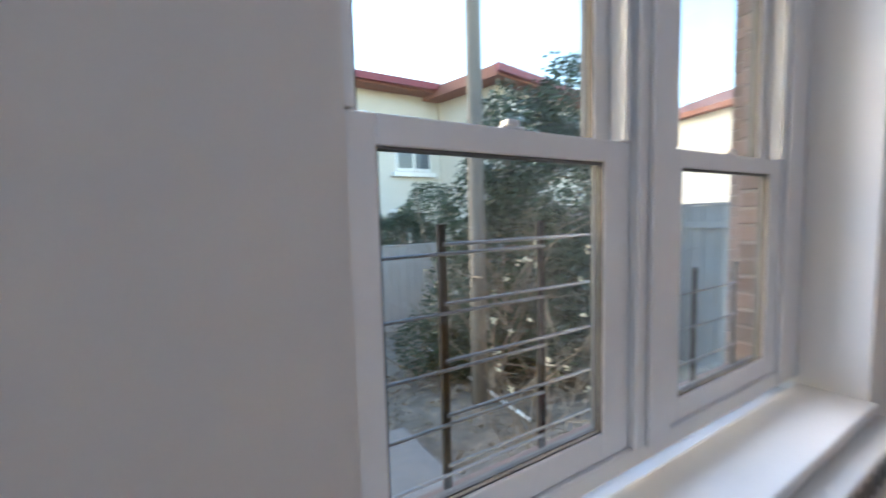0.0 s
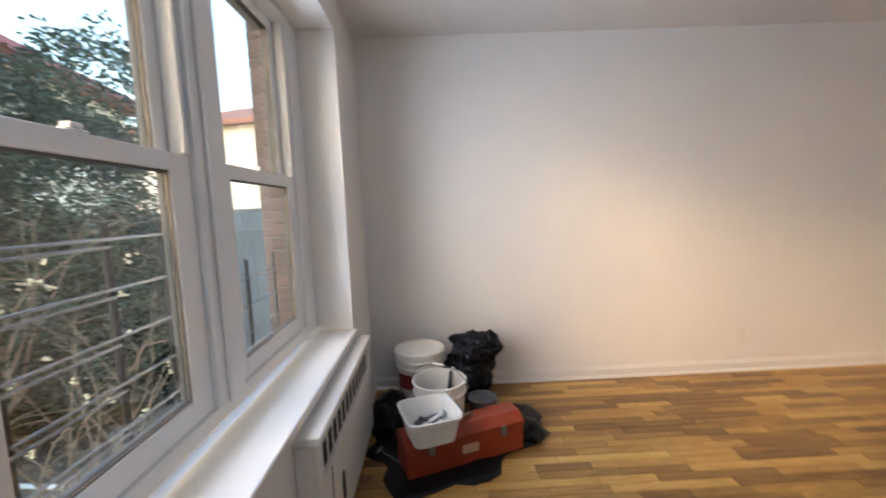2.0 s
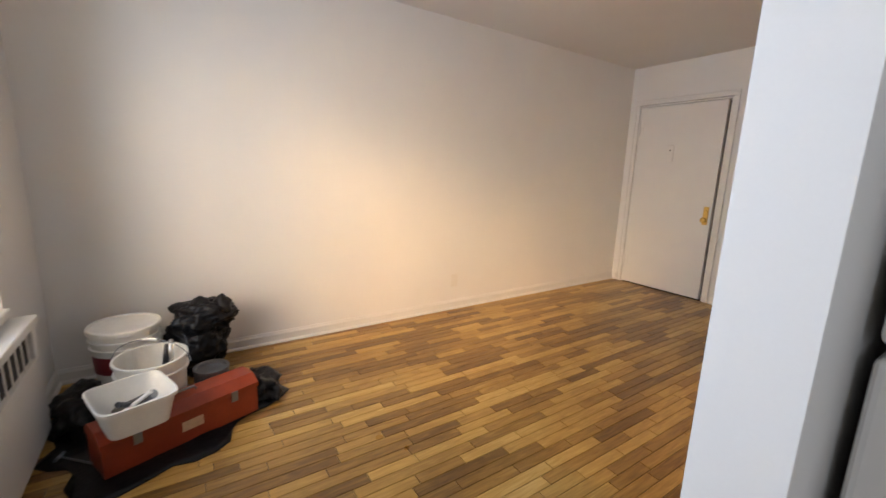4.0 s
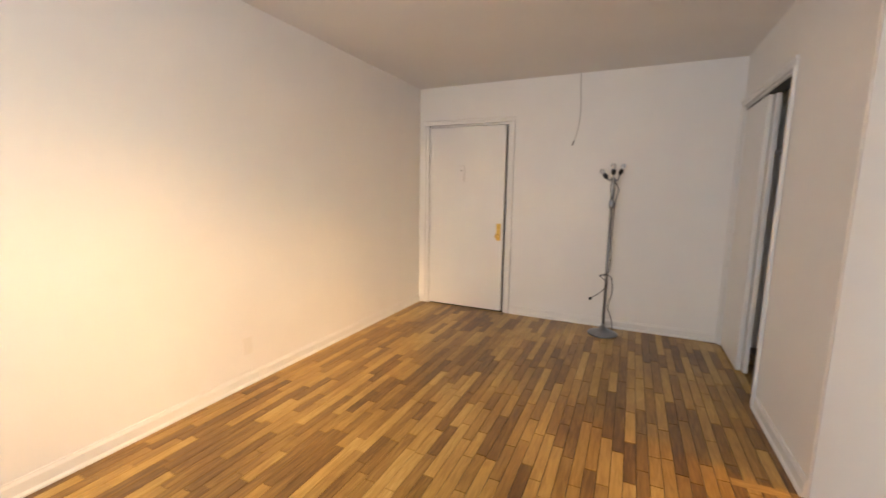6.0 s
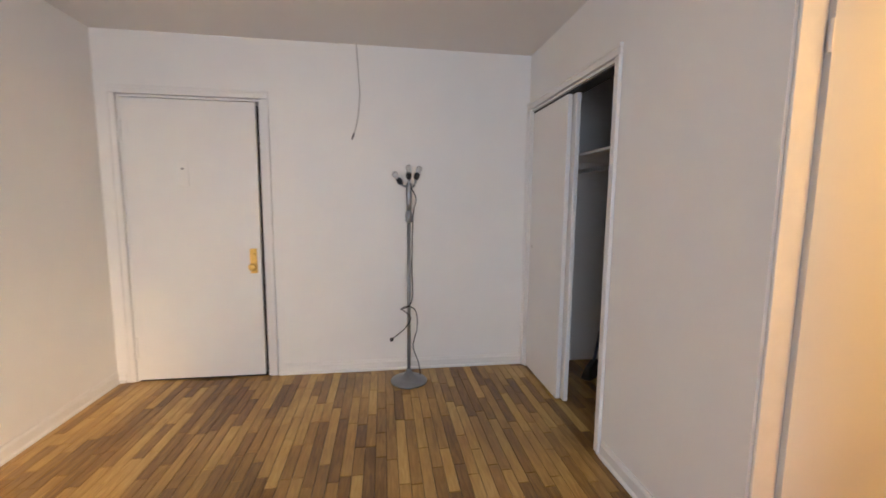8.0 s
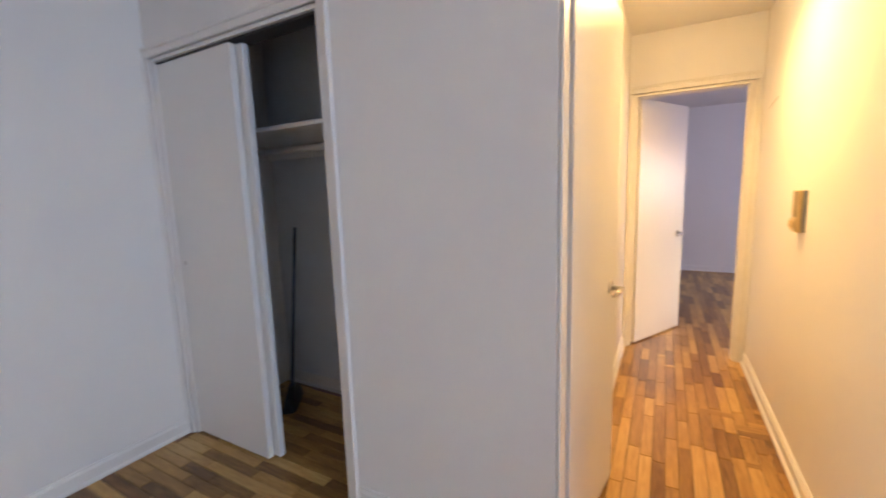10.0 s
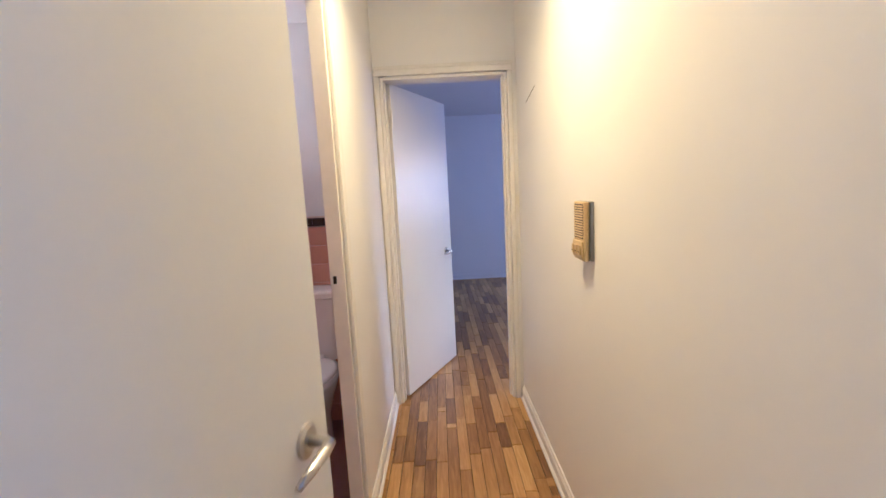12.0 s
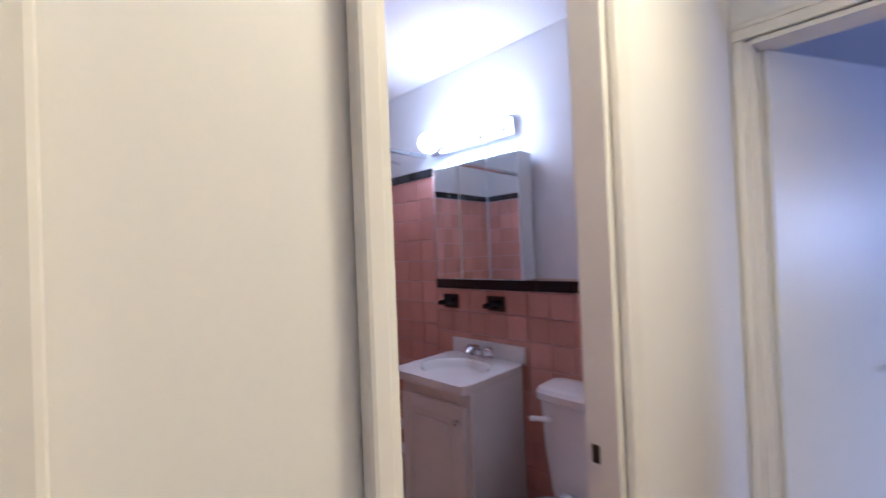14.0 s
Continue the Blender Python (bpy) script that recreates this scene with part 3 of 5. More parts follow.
# radiator cover under the sill, with its row of slots and an access hole
cov = thing("radiator_cover", (1.1, 0.76, 0), "white painted metal radiator cover with a row of dark slots", "radiator cover")
CX0, CX1, CY = 0.57, 1.63, 0.80
part("top", boxes((CX0 - 0.0, CX1 + 0.012, WY + 0.002, CY + 0.014, 0.556, 0.590), bevel=0.006, seg=2), M_TRIM, cov)
part("front", boxes((CX0, CX1, CY - 0.02, CY, 0.04, 0.405), (CX0, CX0 + 0.05, CY - 0.02, CY, 0.405, 0.555), (CX1 - 0.05, CX1, CY - 0.02, CY, 0.405, 0.555),
                    (CX0 + 0.05, CX1 - 0.05, CY - 0.02, CY, 0.535, 0.555), bevel=0.002), M_TRIM, cov)
part("side", boxes((CX1 - 0.02, CX1 - 0.001, WY + 0.002, CY - 0.0205, 0.0, 0.555)), M_TRIM, cov)
# near-black sheet that paints the shade inside the slots
part("slot_shade_backing", boxes((CX0 + 0.03, CX1 - 0.03, CY - 0.026, CY - 0.021, 0.03, 0.55)), M_GAPSHADE_METAL, cov)
n_sl = 13
for i in range(n_sl + 1):
    xx = CX0 + 0.05 + (CX1 - CX0 - 0.1) * i / n_sl
    bm2 = boxes((xx - 0.006, xx + 0.006, CY - 0.007, CY - 0.003, 0.405, 0.535), bevel=0.002)
    part("bar", bm2, M_TRIM, cov)
# flat near-black plate, the hole's inner shade put into its colour
hole = bmesh.new()
loft(hole, [[(1.34 + dx * 0.5, CY + 0.001 + q, 0.20 + dz) for dx, dz in ((-0.035, -0.05), (0.04, -0.06), (0.05, 0.01), (0.03, 0.075), (-0.02, 0.07), (-0.045, 0.01))] for q in (0.0, 0.002)])
bmesh.ops.recalc_face_normals(hole, faces=hole.faces)
part("access_hole", hole, M_GAPSHADE_METAL, cov, "dark broken access hole")
part("seam", boxes((1.49, 1.496, CY + 0.0002, CY + 0.002, 0.04, 0.40)), M_GAPSHADE_METAL, cov)

# ---- living room ----
def outlet_plate(name, at, nrm, w, h, label, toggle=False):
    """A wall plate on a wall with normal +x or +y, with sockets or a toggle."""
    ob = thing(name, at, label, "wall plate")
    ax = Vector((0, 1, 0)) if abs(nrm[0]) > 0.5 else Vector((1, 0, 0))
    n = Vector(nrm)
    p = Vector(at)

    def b(u0, u1, v0, v1, d0, d1, bev):
        bm = bmesh.new()
        q0, q1 = p + ax * u0 + n * d0, p + ax * u1 + n * d1
        box(bm, min(q0.x, q1.x), max(q0.x, q1.x), min(q0.y, q1.y), max(q0.y, q1.y), p.z + v0, p.z + v1, bevel=bev, seg=2)
        return bm

    pl = part("plate", b(-w / 2, w / 2, -h / 2, h / 2, 0.0005, 0.007, 0.0025), M_IVORY, ob)
    if toggle:
        bm = bmesh.new()
        t0 = p + n * 0.006 + Vector((0, 0, -0.004))
        tube(bm, [t0, t0 + n * 0.007 + Vector((0, 0, 0.005)), t0 + n * 0.015 + Vector((0, 0, 0.012))], [0.0075, 0.006, 0.005], 10)
        part("toggle", bm, M_NICKEL, pl, "grey worn toggle")
        for v in (-0.03, 0.03):
            part("screw", b(-0.003, 0.003, v - 0.003, v + 0.003, 0.0072, 0.0085, 0.0), M_NICKEL, pl)
    else:
        for v in (-0.022, 0.022):
            part("socket", b(-0.013, 0.013, v - 0.014, v + 0.014, 0.0072, 0.0095, 0.003), M_IVORY, pl)
    return ob


outlet_plate("wall_outlet", (0, 3.455, 0.27), (1, 0, 0), 0.072, 0.115, "white duplex outlet low on the long wall")
outlet_plate("light_switch", (3.246, YR, 1.263), (0, 1, 0), 0.072, 0.118, "white toggle light switch on the hall wall", True)

# bare floor lamp with three clear bulbs and its loose cord
LX, LY = 2.112, 5.66
lamp = thing("floor_lamp", (LX, LY, 0), "bare grey metal floor lamp with three clear bulbs", "floor lamp")
part("base", lathe([(0.135, 0.0), (0.137, 0.008), (0.13, 0.016), (0.09, 0.032), (0.045, 0.048), (0.022, 0.075), (0.016, 0.10)], (LX, LY, 0), 32), M_STEEL, lamp, smooth=True)
part("pole", lathe([(0.013, 0.10), (0.013, 1.22)], (LX, LY, 0), 14), M_STEEL, lamp, smooth=True)
part("collar", lathe([(0.016, 1.19), (0.024, 1.20), (0.026, 1.235), (0.022, 1.265), (0.016, 1.275)], (LX, LY, 0), 18), M_STEEL, lamp, smooth=True)
part("upper_stem", lathe([(0.015, 1.27), (0.021, 1.34), (0.022, 1.44), (0.018, 1.47)], (LX, LY, 0), 16), M_STEEL, lamp, "flared grey stem", smooth=True)
for ang, reach, rise in ((200, 0.062, 0.035), (20, 0.055, 0.095), (265, 0.025, 0.095)):
    d = Vector((math.cos(radians(ang)), math.sin(radians(ang)), 0))
    p0 = Vector((LX, LY, 1.45))
    p2 = p0 + d * reach + Vector((0, 0, rise * 0.6))
    bm = bmesh.new()
    tube(bm, curve_points([p0, p0 + d * reach * 0.7 + Vector((0, 0, 0.0)), p2], 6), 0.008, 8)
    arm = part("arm", bm, M_STEEL, lamp, smooth=True)
    w = (d * 0.6 + Vector((0, 0, 0.8))).normalized() if rise < 0.09 else (d * 0.35 + Vector((0, 0, 0.95))).normalized()
    bm = bmesh.new()
    tube(bm, [p2 - w * 0.012, p2 + w * 0.005, p2 + w * 0.035], [0.012, 0.02, 0.019], 14)
    part("socket", bm, M_BLACK, arm, "dark bulb socket")
    bm = bmesh.new()
    tube(bm, [p2 + w * 0.036, p2 + w * 0.048, p2 + w * 0.066, p2 + w * 0.084, p2 + w * 0.092], [0.011, 0.016, 0.023, 0.018, 0.006], 16)
    part("bulb", bm, M_BULBGLASS, arm, "clear glass bulb", smooth=True)
bm = bmesh.new()
tube(bm, curve_points([(LX + 0.012, LY - 0.02, 1.44), (LX + 0.05, LY - 0.01, 1.36), (LX + 0.03, LY - 0.015, 1.25), (LX + 0.02, LY - 0.018, 0.9), (LX + 0.02, LY - 0.02, 0.62),
                       (LX - 0.06, LY - 0.03, 0.56), (LX - 0.02, LY - 0.035, 0.585), (LX + 0.045, LY - 0.03, 0.55), (LX + 0.06, LY - 0.02, 0.42), (LX + 0.03, LY - 0.02, 0.28), (LX + 0.07, LY - 0.01, 0.15), (LX + 0.085, LY - 0.01, 0.05)], 8), 0.004, 6)
tube(bm, curve_points([(LX - 0.06, LY - 0.03, 0.565), (LX + 0.01, LY - 0.03, 0.50), (LX - 0.03, LY - 0.03, 0.42), (LX - 0.10, LY - 0.03, 0.36), (LX - 0.125, LY - 0.03, 0.345)], 8), 0.004, 6)
box(bm, LX - 0.14, LX - 0.115, LY - 0.04, LY - 0.02, 0.325, 0.35, bevel=0.004)
part("cord", bm, M_CABLE, lamp, "loose dark power cord with plug")
bm = bmesh.new()
tube(bm, curve_points([(1.745, D - 0.004, H - 0.002), (1.755, D - 0.006, 2.30), (1.765, D - 0.01, 2.12), (1.75, D - 0.02, 1.95), (1.72, D - 0.03, 1.83)], 8), 0.0034, 6)
wire = thing("ceiling_wire", (1.74, D - 0.01, 1.8), "thin dusty loose wire hanging down the wall", "wire")
part("strand", bm, M_SCRATCH, wire)
bm = bmesh.new()
tube(bm, [(1.722, D - 0.03, 1.835), (1.705, D - 0.034, 1.79)], 0.006, 8)
part("end_plug", bm, M_BLACK, wire, "small dark end")

# painter's pile in the corner: liner, tool box, pails, tub, can, bag
def crumple(bm, cx, cy, rx, ry, h, n, seed, rot=0.0, lift=0.0):
    """A low crumpled sheet with a ragged outline."""
    rnd = random.Random(seed)
    rows = []
    for k in range(n + 1):
        f = k / n
        row = []
        for i in range(40):
            a = 2 * math.pi * i / 40
            e = 1 + 0.16 * math.sin(3 * a + seed) + 0.10 * math.sin(7 * a + 2 * seed) + rnd.uniform(-0.05, 0.05)
            x, y = rx * f * e * math.cos(a), ry * f * e * math.sin(a)
            z = lift + h * (noise.noise((x * 9, y * 9, seed)) * 0.5 + 0.5) * (1 - f ** 4) + 0.006
            row.append((cx + x * math.cos(rot) - y * math.sin(rot), cy + x * math.sin(rot) + y * math.cos(rot), z))
        rows.append(row)
    loft(bm, rows[1:], cap=False)
    bm.faces.new([v for v in bm.verts][:40])
    return bm


sheet = bmesh.new()
crumple(sheet, 0.70, 1.24, 0.40, 0.50, 0.035, 14, 3, rot=0.25)
r = bmesh.ops.extrude_face_region(sheet, geom=list(sheet.faces))
bmesh.ops.translate(sheet, vec=(0, 0, -0.005), verts=[v for v in r["geom"] if isinstance(v, bmesh.types.BMVert)])
bmesh.ops.recalc_face_normals(sheet, faces=sheet.faces)
tagged(part("plastic_sheet", sheet, M_TARP, smooth=True), "crumpled black plastic sheet spread on the floor", "plastic sheet")


def lump(bm, cx, cy, cz, rx, ry, rz, seed, rough=0.28, sub=4):
    r = bmesh.ops.create_icosphere(bm, subdivisions=sub, radius=1.0)
    for v in r["verts"]:
        c = v.co.copy()
        k = 1 + rough * noise.noise(c * 1.7 + Vector((seed, 0, 0))) + rough * 0.8 * (0.35 - abs(noise.noise(c * 3.6 + Vector((0, seed, 0))))) + rough * 0.45 * (0.3 - abs(noise.noise(c * 8.5 + Vector((0, 0, seed)))))
        v.co = Vector((cx + c.x * rx * k, cy + c.y * ry * k, cz + c.z * rz * k))
    return r


bag = thing("black_bag", (0.22, 1.42, 0), "crumpled black plastic bag full of rubbish, tied at the top", "bag")
bm = bmesh.new()
lump(bm, 0.24, 1.40, 0.19, 0.15, 0.165, 0.17, 2.0, 0.3, 5)
for v in bm.verts:
    v.co.z = max(v.co.z, 0.012)
part("sack", bm, M_TARP, bag, smooth=True)
bm = bmesh.new()
lump(bm, 0.24, 1.45, 0.355, 0.12, 0.155, 0.10, 7.0, 0.42, 5)
part("tied_top", bm, M_TARP, bag, smooth=True)
bm = bmesh.new()
lump(bm, 0.27, 1.55, 0.40, 0.05, 0.05, 0.085, 11.0, 0.4, 3)
part("loose_end", bm, M_TARP, bag, smooth=True)
bm = bmesh.new()
lump(bm, 0.62, 1.70, 0.035, 0.16, 0.09, 0.045, 5.0, 0.5)
for v in bm.verts:
    v.co.z = max(v.co.z, 0.004)
tagged(part("bin_liner", bm, M_TARP, smooth=True), "scrunched black bin liner beside the toolbox", "bin liner")
bm = bmesh.new()
lump(bm, 0.50, 0.90, 0.075, 0.19, 0.10, 0.085, 9.0, 0.5)
for v in bm.verts:
    v.co.z = max(v.co.z, 0.012)
tagged(part("bin_liner", bm, M_TARP, smooth=True), "heaped black bin liner under the window", "bin liner")


def pail(place, r, h, label, lid):
    x, y, z = place
    ob = thing("pail", place, label, "bucket", "paint pails")
    if lid:
        prof = [(r * 0.86, 0), (r * 0.88, 0.006), (r * 0.965, h * 0.72), (r * 1.03, h * 0.725), (r * 1.03, h * 0.75), (r * 0.97, h * 0.755), (r * 0.975, h * 0.82), (r * 1.04, h * 0.825), (r * 1.04, h * 0.85), (r * 0.98, h * 0.855), (r * 0.985, h * 0.94)]
        part("body", lathe(prof, place, 40), M_PAIL, ob, smooth=False)
        part("lid", lathe([(r * 1.05, h * 0.93), (r * 1.07, h * 0.935), (r * 1.07, h * 0.985), (r * 1.04, h), (r * 0.98, h), (r * 0.96, h * 0.985), (0.01, h * 0.988)], place, 40), M_PAIL, ob, "white snap-on lid, dusty")
        bm = bmesh.new()
        for z0, z1, mat, a0, a1 in ((h * 0.42, h * 0.66, M_REDLABEL, -70, 25),):
            n = 14
            rows = [[(x + (r * 0.93 + r * 0.035 * (zz - z0) / (z1 - z0) + 0.003 + dd) * math.cos(radians(a0 + (a1 - a0) * i / n)), y + (r * 0.93 + r * 0.035 * (zz - z0) / (z1 - z0) + 0.003 + dd) * math.sin(radians(a0 + (a1 - a0) * i / n)), z + zz) for i in range(n + 1)] for zz, dd in ((z0, 0), (z1, 0))]
            vs = [[bm.verts.new(p) for p in row] for row in rows]
            for i in range(n):
                bm.faces.new((vs[0][i], vs[0][i + 1], vs[1][i + 1], vs[1][i]))
        part("label", bm, M_REDLABEL, ob, "dark red printed label band")
    else:
        prof = [(r * 0.84, 0), (r * 0.86, 0.006), (r * 0.95, h * 0.78), (r * 1.02, h * 0.785), (r * 1.02, h * 0.82), (r * 0.96, h * 0.825), (r * 0.985, h * 0.96), (r * 1.03, h * 0.965), (r * 1.03, h), (r * 0.96, h), (r * 0.93, h * 0.75), (r * 0.82, 0.02), (0.01, 0.018)]
        part("body", lathe(prof, place, 40), M_PAIL, ob)
        bm = bmesh.new()
        arc = [(x + r * 1.04 * math.cos(a) * 0.6, y + r * 1.06 * math.cos(a), z + h * 0.92 + 0.075 * math.sin(a)) for a in [math.pi * k / 16 for k in range(17)]]
        arc = [(px - 0.09 * math.sin(math.pi * k / 16), py, pz) for k, (px, py, pz) in enumerate(arc)]
        tube(bm, arc, 0.0028, 6)
        hd = part("handle", bm, M_ROD, ob, "thin wire handle")
        bm = bmesh.new()
        tube(bm, arc[7:10], 0.009, 8)
        part("grip", bm, M_PAIL, hd)
    return ob


pail((0.315, 1.08, 0.012), 0.152, 0.40, "white lidded paint pail with a dark red label", True)
pail((0.665, 1.20, 0.012), 0.150, 0.33, "open white pail with brushes and a wire handle", False)
for k, (dx, dy, h, a) in enumerate(((0.02, 0.03, 0.40, 0.12), (-0.03, 0.05, 0.37, -0.1))):
    br = thing("paint_brush", (0.665 + dx, 1.20 + dy, 0.03), "used paint brush standing in the open pail", "brush", "brushes in the pail")
    p0 = Vector((0.665 + dx, 1.20 + dy, 0.035))
    w = Vector((a, 0.1, 1)).normalized()
    bm = bmesh.new()
    tube(bm, [p0, p0 + w * 0.10], [0.012, 0.022], 8)
    part("bristles", bm, M_RUST, br)
    bm = bmesh.new()
    tube(bm, [p0 + w * 0.10, p0 + w * 0.16, p0 + w * 0.2, p0 + w * 0.27, p0 + w * (h - 0.02)], [0.022, 0.02, 0.010, 0.015, 0.009], 10)
    part("handle", bm, M_BLACK if k == 0 else M_NICKEL, br, smooth=True)

# tool box, lying at a slant, lid shut
TB = pose(0.955, 1.336, 0.012, 0, 0, 110.4)
tool = thing("toolbox", (0, 0, 0), "scuffed orange-red metal toolbox with a buff label", "toolbox")
tool.matrix_basis = TB


def tb(name, rows, mat, parent, label="", bev=0.004):
    bm = bmesh.new()
    for r in rows:
        box(bm, *r, bevel=bev, seg=2, m=TB)
    return part(name, bm, mat, parent, label)


tb("body", [(-0.32, 0.32, 0.0, 0.19, 0.0, 0.135)], M_ORANGE, tool)
bm = bmesh.new()
ends = []
for xx in (-0.324, 0.324):
    ends.append([TB @ Vector((xx, yy, zz)) for yy, zz in ((-0.004, 0.1355), (-0.004, 0.158), (0.045, 0.195), (0.145, 0.195), (0.194, 0.158), (0.194, 0.1355))])
loft(bm, ends)
bmesh.ops.recalc_face_normals(bm, faces=bm.faces)
lidp = part("lid", bm, M_ORANGE, tool, "ridged orange-red lid")
tb("label", [(-0.035, 0.055, -0.0022, -0.0005, 0.062, 0.108)], M_PAPER, tool, "torn buff paper label", 0.0)
for xx in (-0.2, 0.2):
    tb("latch", [(xx - 0.016, xx + 0.016, -0.009, -0.0045, 0.105, 0.158)], M_STEEL, tool, "steel latch", 0.002)
bm = bmesh.new()
tube(bm, [TB @ Vector(p) for p in ((-0.07, 0.095, 0.197), (-0.065, 0.095, 0.212), (0.065, 0.095, 0.212), (0.07, 0.095, 0.197))], 0.006, 8)
part("handle", bm, M_STEEL, lidp, "bent steel handle")

# square tub of tools on the tool box
tub = thing("plastic_tub", (1.03, 1.15, 0.208), "square white plastic tub holding paint-stained tools", "tub")
TP = pose(1.005, 1.145, 0.208, 0, 0, 18)


def sq(z, r):
    return [TP @ Vector(p) for p in ring(0, 0, z, r, r * 0.95, 40, 6.0)]


bm = bmesh.new()
loft(bm, [sq(0, 0.10), sq(0.004, 0.108), sq(0.118, 0.134), sq(0.119, 0.142), sq(0.134, 0.144), sq(0.135, 0.136), sq(0.10, 0.128), sq(0.012, 0.102), sq(0.011, 0.01)])
bmesh.ops.recalc_face_normals(bm, faces=bm.faces)
part("shell", bm, M_PAIL, tub)
for k, (x0, y0, x1, y1, z1, rr, mat) in enumerate(((-0.07, -0.05, 0.05, 0.03, 0.115, 0.016, M_RUST), (-0.04, 0.05, 0.06, -0.06, 0.125, 0.013, M_BLACK), (-0.08, 0.02, 0.02, 0.07, 0.10, 0.02, M_STEEL), (0.0, -0.07, 0.07, 0.05, 0.14, 0.010, M_PAIL))):
    bm = bmesh.new()
    a, b2 = TP @ Vector((x0, y0, 0.035)), TP @ Vector((x1, y1, z1))
    tube(bm, [a, a.lerp(b2, 0.3), a.lerp(b2, 0.7), b2], [rr * 0.7, rr, rr * 0.8, rr * 0.9], 9)
    tagged(part("hand_tool", bm, mat), "paint-stained hand tool lying in the tub", "tool", "tools in the tub")
# metal paint can
can = thing("paint_can", (0.60, 1.45, 0.012), "open dull metal paint can with drips", "paint can")
part("body", lathe([(0.083, 0), (0.086, 0.004), (0.083, 0.012), (0.083, 0.165), (0.087, 0.17), (0.087, 0.182), (0.074, 0.182), (0.072, 0.165), (0.01, 0.16)], (0.60, 1.45, 0.012), 32), M_STEEL, can)
bm = bmesh.new()
tube(bm, [(0.60 + 0.088 * math.cos(a) * 0.5, 1.45 + 0.088 * math.cos(a), 0.165 - 0.09 * math.sin(a) * 0.3) for a in [math.pi * k / 12 for k in range(13)]], 0.002, 5)
part("bail", bm, M_ROD, can, "thin wire bail")
bm = bmesh.new()
tube(bm, [(0.80, 0.86, 0.018), (0.93, 0.985, 0.022)], 0.004, 6)
tube(bm, [(0.775, 0.87, 0.018), (0.825, 0.85, 0.018)], 0.008, 6)
tagged(part("roller_frame", bm, M_ROD), "thin metal rod tool lying on the sheet", "tool")

# kitchen side: white refrigerator just inside the doorway
fr = thing("refrigerator", (3.25, 2.15, 0), "plain white refrigerator beyond the kitchen doorway", "refrigerator")
part("cabinet", boxes((2.875, 3.47, 1.97, 2.59, 0.03, 1.62), bevel=0.012, seg=3), M_CERAMIC, fr)
part("door", boxes((2.875, 3.47, 1.91, 1.966, 0.06, 1.10), bevel=0.01, seg=3), M_CERAMIC, fr)
part("freezer_door", boxes((2.875, 3.47, 1.91, 1.966, 1.112, 1.62), bevel=0.01, seg=3), M_CERAMIC, fr)
part("plinth", boxes((2.89, 3.45, 1.94, 2.52, 0.0, 0.028)), M_BLACK, fr)
structure("wall_kitchen_far", boxes((4.7, 4.8, WY, YR - 0.12, 0, 2.6)), M_WALL, "plain white kitchen wall", "wall")

# ---- coat closet ----
shelf = thing("closet_shelf", (3.45, 5.2, 1.76), "white painted closet shelf with a hanging rail", "shelf")
part("board", boxes((3.28, 3.797, 4.535, 5.897, 1.665, 1.685), bevel=0.003), M_TRIM, shelf)
part("cleat", boxes((3.776, 3.797, 4.535, 5.897, 1.58, 1.664), bevel=0.003), M_TRIM, shelf)
bm = bmesh.new()
tube(bm, [(3.48, 4.532, 1.59), (3.48, 5.898, 1.59)], 0.016, 14)
part("hanging_rail", bm, M_TRIM, shelf, "white round hanging rail", smooth=True)
bm = bmesh.new()
tube(bm, [(3.60, 5.20, 1.6905), (3.63, 5.26, 1.693), (3.61, 5.32, 1.691)], 0.005, 6)
tube(bm, [(3.66, 5.22, 1.691), (3.62, 5.31, 1.696)], 0.004, 6)
tagged(part("wire_hanger", bm, M_CABLE), "bent dark wire hanger on the closet shelf", "hanger")
broom = thing("broom", (3.5, 5.6, 0), "blue-grey handled broom leaning in the closet", "broom")
bm = bmesh.new()
tube(bm, [(3.56, 5.60, 0.10), (3.775, 5.70, 1.13)], 0.011, 12)
part("handle", bm, M_BLUEPOLE, broom, smooth=True)
bm = bmesh.new()
hm = pose(3.56, 5.60, 0, 0, 0, 38)
loft(bm, [[hm @ Vector(p) for p in ring(0, 0, z, rx, ry, 20, 5.0)] for z, rx, ry in ((0.004, 0.15, 0.045), (0.05, 0.14, 0.035), (0.085, 0.12, 0.025), (0.12, 0.03, 0.018))])
part("head", bm, M_BLACK, broom, "dark bristle head")

# ---- hall ----
# linen closet shelves
for z in (0.62, 1.02, 1.38, 1.74):
    sh = part("linen_shelf", boxes((XC + 0.102, 3.797, YL + 0.16, 4.457, z, z + 0.02), bevel=0.003), M_OLDTRIM)
    tagged(sh, "cream painted shelf in the linen closet", "shelf", "linen closet shelves")
ic = thing("intercom", (4.30, YR, 1.2), "aged ivory door intercom with a louvred speaker and three buttons", "intercom")
IX0, IX1, IY = 4.252, 4.352, YR - 0.009
part("wall_box", boxes((IX0 - 0.006, IX1 + 0.004, YR + 0.0005, YR + 0.013, 1.10, 1.292), bevel=0.003, seg=2), M_STEEL, ic, "grey metal back box")
part("face", boxes((IX0, IX1, IY + 0.0225, IY + 0.040, 1.098, 1.292), bevel=0.005, seg=2), M_INTERCOM, ic)
for k in range(13):
    z = 1.176 + k * 0.0083
    part("louvre", boxes((IX0 + 0.01, IX1 - 0.01, IY + 0.0402, IY + 0.0432, z, z + 0.0048), bevel=0.001), M_INTERCOM, ic)
part("speaker_gap", boxes((IX0 + 0.008, IX1 - 0.008, IY + 0.0395, IY + 0.0404, 1.172, 1.284)), M_RUST, ic)
